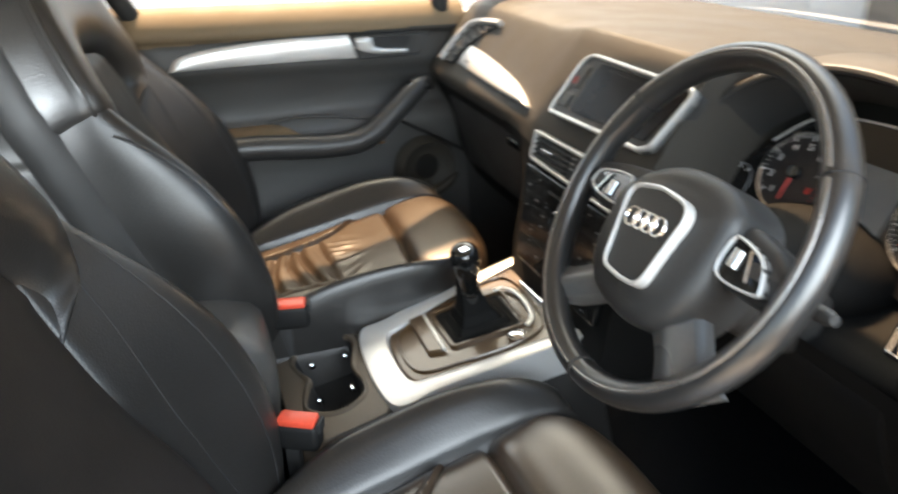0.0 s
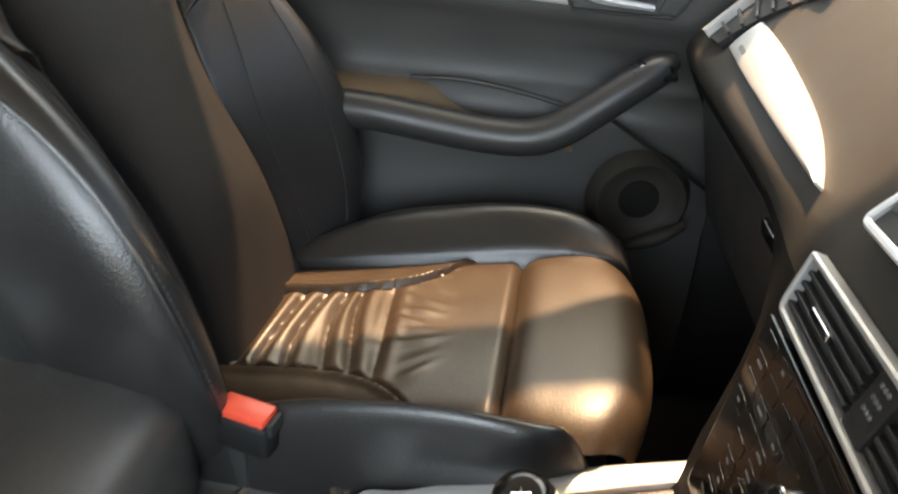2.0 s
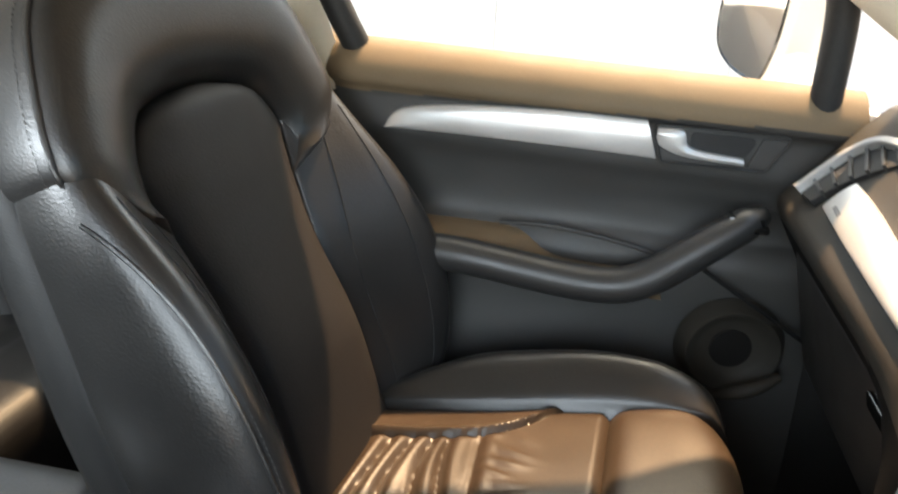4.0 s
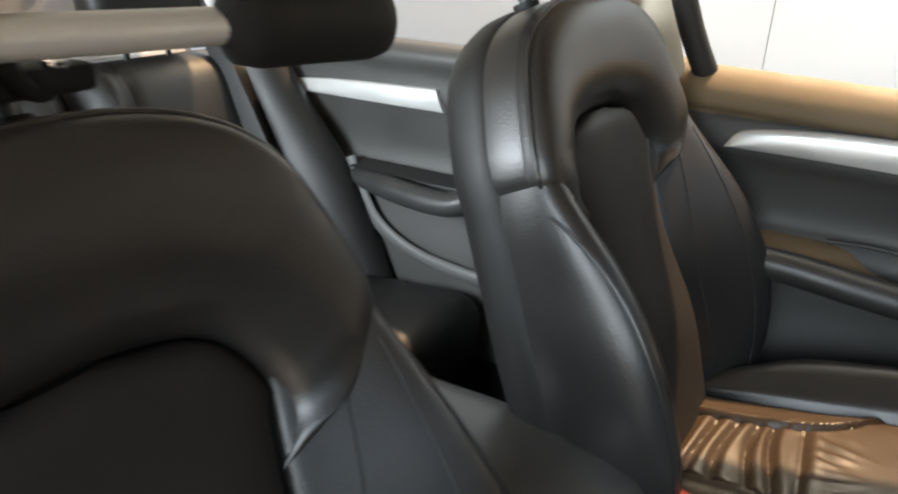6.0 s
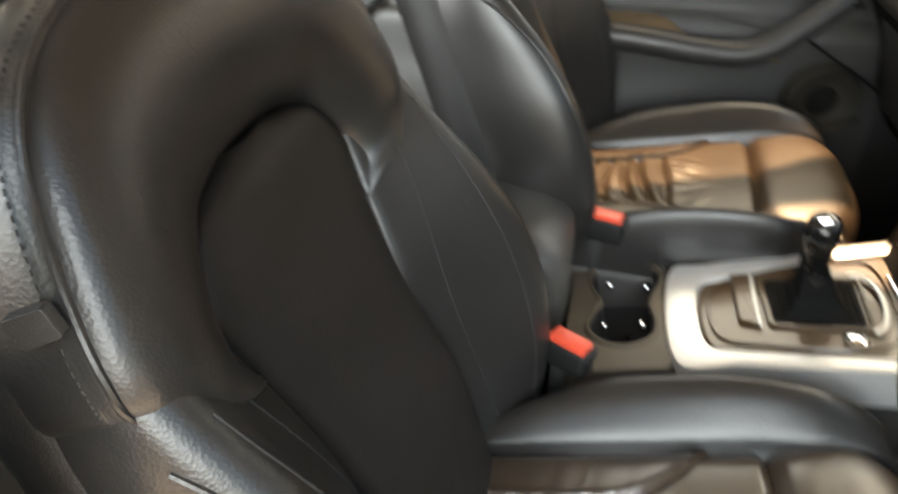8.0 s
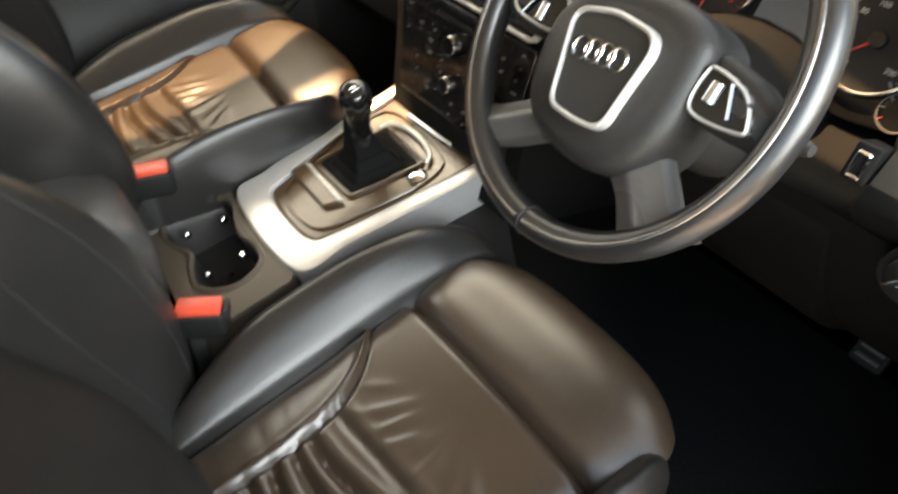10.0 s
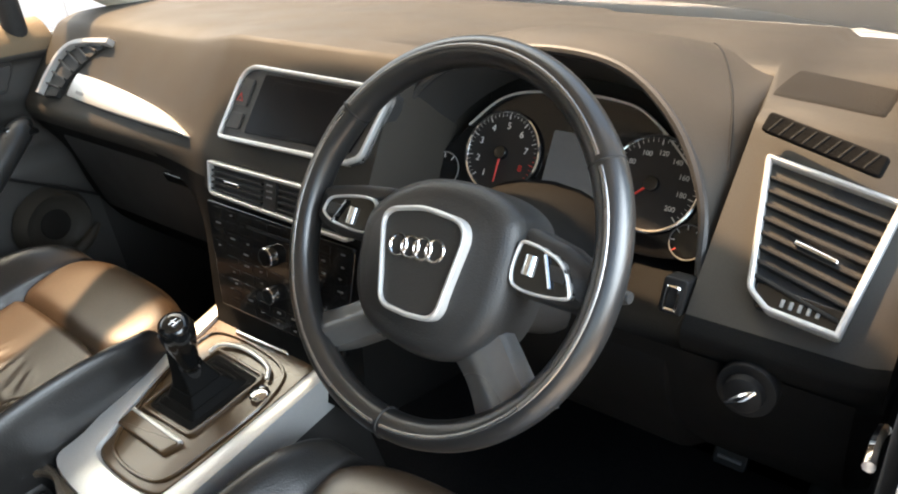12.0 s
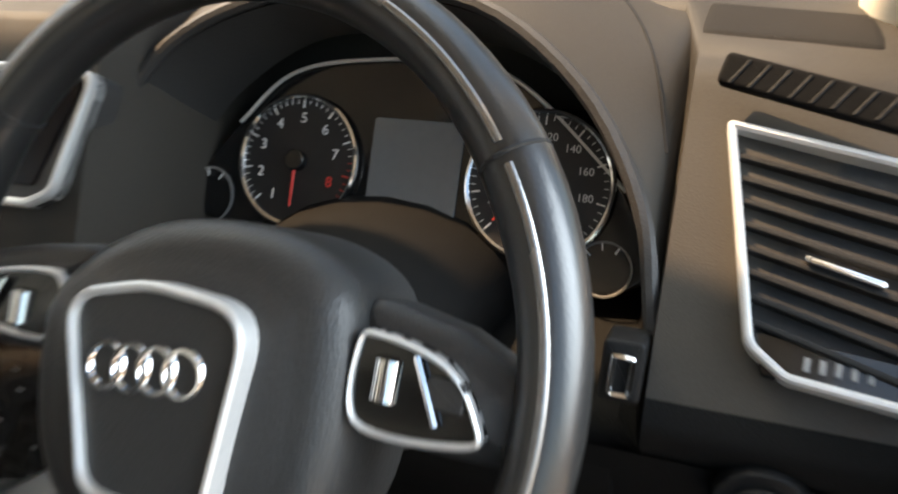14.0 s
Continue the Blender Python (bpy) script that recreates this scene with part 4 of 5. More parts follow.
    cap = part("cap", spin(o, ax, [(L - .004, .0193), (L + .002, .0172), (L + .005, .0120), (L + .006, .006)], 24), GLOSS, kb, "gloss black cap")
    kp = Plane(o + ax / L * (L + .0052), (1, 0, 0), (0, 1, 0) - ax / L * ax[1] / L)
    for x0, y0, x1, y1 in ((-.007, -.006, -.007, .006), (0, -.006, 0, .006), (.007, -.006, .007, .006), (-.007, 0, .007, 0)):
        part("shift_mark", tube([kp.p(x0, y0, .0012), kp.p(x1, y1, .0012)], .0009, 6), CHROME, cap, "fine bright gate line")
    part("collar", spin(o, ax, [(L - .094, .0125), (L - .088, .0145), (L - .084, .0125)], 20), CHROME, kb, "thin chrome collar")
    # tall oddments button and lid at the front right
    part("start_button", spin(pl.p(*at(.063, .0), 0), pl.n, [(0, .014), (.006, .014), (.008, .011)], 20), CHROME, c, "bright round button")
    arc = curve([at(-.066, .018), at(-.062, .034), at(-.034, .044), at(.006, .044), at(.040, .036), at(.054, .022)], 30)
    part("gaiter_arc", tube([pl.p(*q, .006) for q in arc], .0036, 10, up=pl.n, flat=.6), SILVER, c, "bright arched edge in front of the gaiter")
    front = rounded([at(-.060, .060), at(.050, .064), at(.048, .071), at(-.062, .068)], .003)
    part("front_lip", slab(pl, front, 0, .008, .003), CHROME, c, "bright front lip")
    # cup holder: two joined wells
    cp = thing("cup_holder", (-.05, -.27, .62), "double black cup holder sunk in the console", "cup holder")
    wells = curve([at(-.135, -.30), at(-.142, -.26), at(-.125, -.225), at(-.095, -.216), at(-.062, -.226), at(-.030, -.232), at(.005, -.226), at(.036, -.232), at(.050, -.262), at(.040, -.292), at(.012, -.312), at(-.025, -.305), at(-.048, -.296), at(-.075, -.306), at(-.110, -.314)], 60, True)
    cen = wells.mean(0)
    deep = [[pl.p(*(cen + (q - cen) * k), h) for q in wells] for k, h in ((1.0, .000), (.985, -.005), (.97, -.03), (.95, -.07), (.5, -.071), (.05, -.071))]
    part("well", loft(deep, False), RUBBER, cp)
    rect = rounded([at(-.150, -.345), at(.100, -.345), at(.100, -.206), at(-.150, -.206)], .012, 6)

    def reach(poly, a):
        """Distance from the middle to the outline along the direction a."""
        best, d = 0.0, np.array((math.cos(a), math.sin(a)))
        for p, q in zip(poly, np.roll(poly, -1, 0)):
            e, w = q - p, p - cen
            det = d[0] * -e[1] + d[1] * e[0]
            if abs(det) > 1e-12:
                t, k = (w[0] * -e[1] + w[1] * e[0]) / det, (d[0] * w[1] - d[1] * w[0]) / det
                if t > best and -1e-6 <= k <= 1 + 1e-6:
                    best = t
        return best
    turns = np.linspace(0, 2 * math.pi, 120, endpoint=False)
    dirs = [np.array((math.cos(a), math.sin(a))) for a in turns]
    ri, ro = [reach(wells, a) for a in turns], [reach(rect, a) for a in turns]
    rings = [[pl.p(*(cen + d * o), h) for d, o in zip(dirs, ro)] for h in (-.20, -.006)]
    rings.append([pl.p(*(cen + d * (o - .004)), -.001) for d, o in zip(dirs, ro)])
    for g, h in ((.009, -.001), (.006, .002), (.002, .003), (-.0015, .0005), (-.002, -.006)):
        rings.append([pl.p(*(cen + d * min(r + g, o - .005)), h) for d, r, o in zip(dirs, ri, ro)])
    part("surround", loft(rings, False), CONSOLE, cp, "cup holder surround with sunlit tan in its colour")
    for x, y in ((-.096, -.236), (-.108, -.288), (-.008, -.243), (-.012, -.294)):
        part("spring_clip", spin(pl.p(*at(x, y), -.020), pl.n, [(0, .0055), (.006, .005), (.009, .002)], 12), CHROME, cp, "small bright spring clip")


build_console()


def build_armrest():
    a = thing("armrest_box", (-.05, -.56, .55), "padded grey leather centre armrest box", "armrest")
    n = 28
    rings = []
    for y, w, zt, zb in ((-.345, .055, .782, .720), (-.350, .080, .806, .690), (-.364, .092, .824, .675), (-.40, .098, .838, .668), (-.45, .101, .847, .665), (-.56, .101, .850, .665), (-.70, .100, .848, .665), (-.78, .096, .84, .67), (-.795, .08, .82, .69)):
        r = []
        for k in range(n):
            t = 2 * math.pi * k / n
            ce, se = math.cos(t), math.sin(t)
            ex = .45
            r.append((-.045 + w * math.copysign(abs(ce) ** ex, ce), y, (zt + zb) / 2 + (zt - zb) / 2 * math.copysign(abs(se) ** ex, se)))
        rings.append(r)
    part("lid", loft(rings), ARMLEATHER, a, "smooth leather lid")
    part("box", box(-.125, .035, -.78, -.36, .42, .70, .015), DARK, a)


build_armrest()


# ---- front seats ----
REC = radians(22)


def bk(u, v, w):
    """Point of the backrest: across, up along it, and out of its face."""
    return (u, -v * math.sin(REC) + w * math.cos(REC), .68 + v * math.cos(REC) + w * math.sin(REC))


W_OUT = [(-.46, .195), (-.42, .224), (-.36, .248), (-.28, .262), (-.2, .262), (-.1, .252), (0, .241), (.03, .236)]
W_IN = [(-.46, .125), (-.40, .118), (-.27, .106), (-.15, .106), (-.07, .121), (0, .135), (.03, .132)]
PAD_OUT = [(0, .204), (.07, .202), (.125, .192), (.172, .170), (.204, .137), (.226, .088), (.241, .037), (.237, .004), (.196, -.032), (.126, -.070)]
PAD_IN = [(0, .062), (.036, .061), (.070, .055), (.100, .043), (.122, .020), (.136, -.008), (.138, -.034), (.130, -.054), (.120, -.071)]
BOLSTER_TOP = [(-.46, .25), (-.42, .48), (-.36, .76), (-.28, .95), (-.18, .95), (-.10, .76), (-.04, .54), (.0, .40), (.03, .32)]


def front_seat(name, label):
    s = thing(name, (0, 0, 0), label, "car seat", "front seats")
    # moulded shell behind the padding, flush with its side walls
    side = [tuple(q) for q in curve(PAD_OUT[:7], 26)] + [(at_curve(W_OUT, v), v) for v in np.linspace(-.01, -.455, 26)]
    edge = np.array([(-u, v) for u, v in side[::-1]] + side[1:])
    d = np.roll(edge, -1, 0) - np.roll(edge, 1, 0)
    out = np.stack([-d[:, 1], d[:, 0]], 1)
    out /= np.linalg.norm(out, axis=1)[:, None] + 1e-9
    if np.sum(out[:, 1] * (edge[:, 1] + .1)) < 0:
        out = -out
    rings = []
    for inset, w in ((.030, -.020), (.004, -.024), (-.002, -.030), (-.0035, -.045), (-.002, -.062), (.004, -.078), (.014, -.089), (.034, -.096), (.07, -.099)):
        rings.append([bk(*(p - n * inset), w) for p, n in zip(edge, out)])
    part("back_shell", loft(rings), SHELL, s, "dark moulded seat back shell", local=True)
    # horseshoe shoulder pad: domed face, piped edge, upright side wall
    oc, ic = curve(PAD_OUT, 44), curve(PAD_IN, 44)
    oc = np.concatenate([oc[::-1] * (-1, 1), oc[1:]])
    ic = np.concatenate([ic[::-1] * (-1, 1), ic[1:]])
    prof = curve([(0, -.006), (.05, .008), (.16, .023), (.38, .038), (.64, .045), (.82, .043), (.92, .037), (.972, .026), (.990, .018), (1.004, .012), (1.014, -.004), (1.012, -.020), (1.0, -.034)], 44)
    n = len(oc)

    def pad(k, r, w):
        d = oc[k] - ic[k]
        ln = np.linalg.norm(d)
        f = min(1.0, ln / .075) * (.7 + .3 * min(1.0, k / 14, (n - 1 - k) / 14))
        p = ic[k] + d * (r if r < .985 else .985 + (r - .985) * .10 / max(ln, .03))
        return bk(p[0], p[1], w * f if w > 0 else w)
    pts = [pad(k, r, w) for k in range(n) for r, w in prof]
    m = len(prof)
    fs = [(k * m + j, k * m + j + 1, (k + 1) * m + j + 1, (k + 1) * m + j) for k in range(n - 1) for j in range(m - 1)]
    part("shoulder_pad", (pts, fs), LEATHER, s, "black leather shoulder pad", local=True)
    run = range(10, n - 10)
    part("piping", tube([pad(k, .972, .0265) for k in run], .0026, 8), LEATHER, s, local=True)
    st = curve([np.array(pad(k, 1.002, .0145)) for k in run], 240)
    part("stitching", join(*[tube([st[i], st[i + 1]], .0005, 4) for i in range(0, 238, 2)]), STITCH, s, "fine grey stitching", local=True)
    # side bolsters
    for sg in (-1, 1):
        pr = curve([(-.22, -.03), (0, -.008), (.04, .008), (.20, .030), (.45, .066), (.66, .096), (.80, .108), (.90, .102), (.975, .080), (1.01, .045), (1.02, .010), (1.018, -.012), (1.0, -.032)], 36)
        top_w = lambda r: float(np.interp(r, pr[6:30, 0], pr[6:30, 1]))
        pts = []
        vs = np.linspace(.025, -.455, 50)
        for v in vs:
            a, b = at_curve(W_IN, v), at_curve(W_OUT, v)
            h = at_curve(BOLSTER_TOP, v)
            for r, w in pr:
                pts.append(bk(sg * (a + (b - a) * r), v, w * h if w > 0 else w))
        m = len(pr)
        fs = [(k * m + j, k * m + j + 1, (k + 1) * m + j + 1, (k + 1) * m + j) for k in range(len(vs) - 1) for j in range(m - 1)]
        fs.append(tuple((len(vs) - 1) * m + j for j in range(m)))
        bol = part("side_bolster", (pts, fs), LEATHER, s, "black leather side bolster", local=True)
        for runs, thread in (([(-.46, .90), (-.2, .90), (-.12, .91), (-.06, .95), (-.02, 1.0)], True), ([(-.46, .62), (-.2, .62), (-.08, .68), (.01, .76)], False), ([(-.46, .22), (-.173, .24), (-.063, .36), (.01, .46)], False)):
            line = []
            for v in np.linspace(-.022 if thread else -.012, -.44, 40):
                a, b, h, r = at_curve(W_IN, v), at_curve(W_OUT, v), at_curve(BOLSTER_TOP, v), at_curve(runs, v)
                line.append(np.array(bk(sg * (a + (b - a) * r), v, (top_w(r) + .0004) * h)))
            lc = curve(line, 140)
            part("seam", tube(lc, .0022 if thread else .0010, 6), LEATHER if thread else RUBBER, bol, local=True)
            if thread:
                off = np.array((-sg * .0045, .0030, .0))
                part("stitching", join(*[tube([lc[i] + off, lc[i + 1] + off], .0007, 4) for i in range(0, 138, 2)]), STITCH, bol, "fine grey stitching", local=True)
    # centre insert of the back
    def ins(u, v):
        if v > -.02:
            w = at_curve([(-.02, .138), (0, .133), (.02, .122), (.038, .106), (.050, .082), (.058, .054), (.0615, .006)], v)
        else:
            w = at_curve(W_IN, v) - .003
        lum = .020 * math.exp(-((v + .26) / .12) ** 2)
        edge = .012 * abs(u) ** 6 + .014 * max(0, (abs(u) - .92) / .08) ** 2 + (.012 * max(0, (v - .04) / .02) ** 2)
        return bk(u * (w + .005), v, .010 + lum - edge + .006 * (1 - u * u))
    part("back_insert", grid(ins, np.linspace(-1, 1, 31), np.linspace(.060, -.46, 50)), INSERT, s, "perforated black leather centre panel", local=True)
    # cushion
    def zb(y):
        return .312 + (y - .15) * .175
    rng = random.Random(3)
    folds = [(.132 + .029 * k + rng.uniform(-.004, .004), rng.uniform(.7, 1.0) * (1 if k < 6 else .6), rng.uniform(-.2, .5)) for k in range(7)]
    creases = [(-.075 + .021 * k + rng.uniform(-.006, .006), .348 + rng.uniform(-.014, .012), -.75 + .19 * k + rng.uniform(-.2, .2), rng.uniform(.014, .030), rng.uniform(.0012, .0032)) for k in range(9)]
    CX = .028

    def seam_at(y):
        return at_curve([(.10, .072), (.20, .073), (.26, .076), (.30, .083), (.335, .099), (.36, .120), (.385, .150), (.46, .21)], y)

    def cush(u, v):
        y = .10 + .352 * v
        w = .134 + .022 * v
        x = u * w
        z = zb(y) + .008 * (1 - u * u)
        us = seam_at(y)
        xs = x - .010
        inside = 1 / (1 + math.exp((abs(xs) - us + .004) / .003))
        for fy, fa, ft in folds:
            yy = fy + ft * xs * .22 + .005 * math.cos(xs * 23 + fy * 40) + .9 * xs * xs
            amp = fa * (.05 + .95 * inside) * (1 - abs(u) ** 6)
            z -= .0068 * amp * math.exp(-abs((y - yy) / .0052) ** 1.6)
            z += .0034 * amp * math.exp(-((y - yy - .013) / .008) ** 2)
        for cx, cy, an, ln, am in creases:
            d = (xs - cx) * math.cos(an) + (y - cy) * math.sin(an)
            e = -(xs - cx) * math.sin(an) + (y - cy) * math.cos(an)
            z += am * math.exp(-((d + 2.5 * e * e) / .0068) ** 2 - (e / ln) ** 2) * inside
        z += .004 * (1 - inside) * math.exp(-((abs(xs) - us - .02) / .03) ** 2)
        z -= .0065 * math.exp(-((abs(xs) - us) / .0032) ** 2)
        z += .0040 * math.exp(-((abs(xs) - us - .008) / .0055) ** 2)
        z -= .012 * abs(u) ** 14 + .016 * max(0, (v - .95) / .05) ** 2 + .01 * max(0, (.05 - v) / .05) ** 2
        return (x + CX, y, z)
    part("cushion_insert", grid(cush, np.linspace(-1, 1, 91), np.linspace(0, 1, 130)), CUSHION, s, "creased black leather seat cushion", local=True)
    pr = curve([(.448, .352), (.454, .366), (.468, .376), (.50, .381), (.54, .386), (.572, .384), (.592, .368), (.598, .34), (.590, .29), (.57, .24)], 30)
    def thigh(u, v):
        i = v * (len(pr) - 1)
        k = min(int(i), len(pr) - 2)
        y, z = pr[k] + (pr[k + 1] - pr[k]) * (i - k)
        w = .160 + .012 * min(1, max(0, (y - .45) / .06)) - .03 * max(0, (y - .54) / .06) ** 2
        return (u * w + CX, y - .025 * abs(u) ** 3 * min(1, max(0, (y - .47) / .1)), z - .020 * abs(u) ** 8 + .004 * (1 - u * u))
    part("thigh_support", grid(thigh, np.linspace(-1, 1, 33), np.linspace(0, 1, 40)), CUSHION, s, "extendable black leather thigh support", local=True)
    for sg in (-1, 1):
        pr2 = curve([(-.15, -.03), (0, -.008), (.06, .004), (.25, .020), (.5, .037), (.72, .040), (.88, .026), (.98, .0), (1.03, -.04), (1.04, -.10), (1.0, -.17)], 26)
        pts = []
        ys = np.linspace(.06, .60 if sg < 0 else .545, 50)
        tops = [(.06, .0), (.14, .2), (.2, .6), (.26, .9), (.34, 1.05), (.42, 1.1), (.50, .85), (.55, .5), (.58, .0), (.60, -.6)] if sg < 0 else [(.06, .0), (.14, .15), (.20, .50), (.26, .92), (.34, 1.05), (.42, .90), (.50, .45), (.545, .1)]
        for y in ys:
            h = at_curve(tops, y)
            o = at_curve([(.06, .160), (.14, .175), (.20, .205), (.26, .232), (.36, .240), (.46, .232), (.53, .218), (.57, .200), (.60, .178)], y)
            for r, w in pr2:
                a = .136 + .020 * min(1, (y - .06) / .39)
                o = min(o, .192 - .30 * max(0, y - .48)) if sg > 0 else o
                pts.append((CX + sg * (a + (o - a) * r), y, zb(min(y, .5)) + .004 + (w * h if w > 0 else w) - .05 * max(0, (y - (.56 if sg < 0 else .50)) / .04) ** 2))
        m = len(pr2)
        fs = [(k * m + j, k * m + j + 1, (k + 1) * m + j + 1, (k + 1) * m + j) for k in range(len(ys) - 1) for j in range(m - 1)]
        bol = part("cushion_bolster", (pts, fs), LEATHER, s, "black leather cushion bolster", local=True)
    part("seat_base", box(-.225, .225, .05, .54, .12, .29, .03, 3), DARK, s, "black plastic seat base", local=True)
    for x in (-.2, .2):
        part("rail", box(x - .02, x + .02, .0, .56, .0, .13, .004), DARK, s, local=True)
    # headrest
    hr = []
    for v, w, t in ((.335, .09, .02), (.341, .125, .036), (.365, .145, .05), (.41, .15, .056), (.45, .142, .05), (.475, .12, .036), (.485, .08, .015)):
        hr.append([bk(w * math.copysign(abs(math.cos(a)) ** .55, math.cos(a)), v, -.040 + t * math.copysign(abs(math.sin(a)) ** .7, math.sin(a))) for a in np.linspace(0, 2 * math.pi, 28, endpoint=False)])
    part("headrest", loft(hr), LEATHER, s, "black leather headrest", local=True)
    for x in (-.05, .05):
        post = part("headrest_post", tube([bk(x, .19, -.035), bk(x, .345, -.035)], .008, 12), DARK, s, "dark headrest post", local=True)
        part("collar", tube([bk(x, .196, -.035), bk(x, .212, -.035)], .017, 14), BLACK, post, local=True)
    return s


seat_a = front_seat("sport_seat", "black leather front passenger sport seat with creased cushion")
seat_a.matrix_basis = pose(-.362, -.520, .42, 0, 0, -3)
seat_b = copy_thing(seat_a, pose(.365, -.570, .380, 0, 0, .5))
part("airbag_tag", slab(Plane(bk(.2398, .073, .013), bk(-.10, 0, 1) - np.array(bk(0, 0, 0)), bk(0, 1, 0) - np.array(bk(0, 0, 0))), rounded([(-.013, -.010), (.012, -.008), (.012, .009), (-.013, .008)], .002), -.006, .0012, .0006), DARK, seat_b, "small dark fabric tag", local=True)
tagged(seat_b, "black leather driver sport seat with shiny creased cushion")
# the driver's cushion takes a lighter, glossier copy, with light put into its colour
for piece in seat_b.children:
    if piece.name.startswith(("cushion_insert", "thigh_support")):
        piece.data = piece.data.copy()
        piece.data.materials[0] = BRIGHT_CUSHION


def build_buckle(x, y, z, yaw):
    b = thing("belt_buckle", (x, y, z - .06), "black seat belt buckle with red button", "seat belt buckle", "belt buckles", rz=yaw)
    part("housing", box(-.015, .015, -.029, .028, .022, .062, .008, 3), BLACK, b, local=True)
    part("stem", box(-.006, .006, -.022, -.002, -.10, .03, .003), RUBBER, b, local=True)
    part("red_button", box(-.0125, .0125, -.026, .024, .058, .068, .003), RED, b, "red release button", local=True)
    part("slot", box(-.010, .010, .026, .031, .05, .0645, .001), RUBBER, b, local=True)


build_buckle(-.132, -.303, .785, -14)
build_buckle(.137, -.336, .766, -30)


def build_hanger():
    h = thing("coat_hanger", (.38, -.66, 1.25), "black and silver coat hanger clamped behind the driver headrest", "hanger")
    part("bar", tube([(.17, -.622, 1.294), (.345, -.632, 1.298), (.53, -.640, 1.294)], .014, 14, flat=.9), SILVER, h, "satin silver bar")
    for x0, x1, y in ((.002, .205, -.618), (.505, .67, -.645)):
        sg = -1 if x0 < .3 else 1
        rings = []
        for k in np.linspace(0, 1, 12):
            x = (x1 - (x1 - x0) * k) if sg < 0 else (x0 + (x1 - x0) * k)
            e = (1 - (abs(2 * k - 1)) ** 6) ** .5 * .9 + .1
            rings.append([(x, y + .024 * e * math.cos(a), 1.297 - .012 * k * k + .034 * e * math.sin(a)) for a in np.linspace(0, 2 * math.pi, 18, endpoint=False)])
        part("shoulder", loft(rings), BLACK, h, "black moulded shoulder end")
    part("clamp", box(.356, .402, -.705, -.612, 1.262, 1.335, .010, 3), BLACK, h, "black clamp")
    part("hook", tube(curve([(.29, -.69, 1.27), (.30, -.66, 1.262), (.325, -.64, 1.27), (.34, -.632, 1.29)], 14), .006, 8), BLACK, h)
    part("latch", box(.278, .360, -.672, -.640, 1.262, 1.279, .004, 2), BLACK, h, "black latch under the bar")
    part("bolt", spin((.308, -.640, 1.2835), (0, 1, 0), [(0, .0055), (.010, .0055), (.012, .003)], 12), CHROME, h, "small bright bolt")
    loop = [(.455 + .055 * math.cos(a), -.668 + .010 * math.sin(a), 1.262 + .016 * math.sin(a) - .10 * (.055 * math.cos(a))) for a in np.linspace(0, 2 * math.pi, 28, endpoint=False)]
    part("loop", tube(loop, .0055, 8, True, up=(0, 1, 0)), BLACK, h, "black moulded trouser loop")


build_hanger()


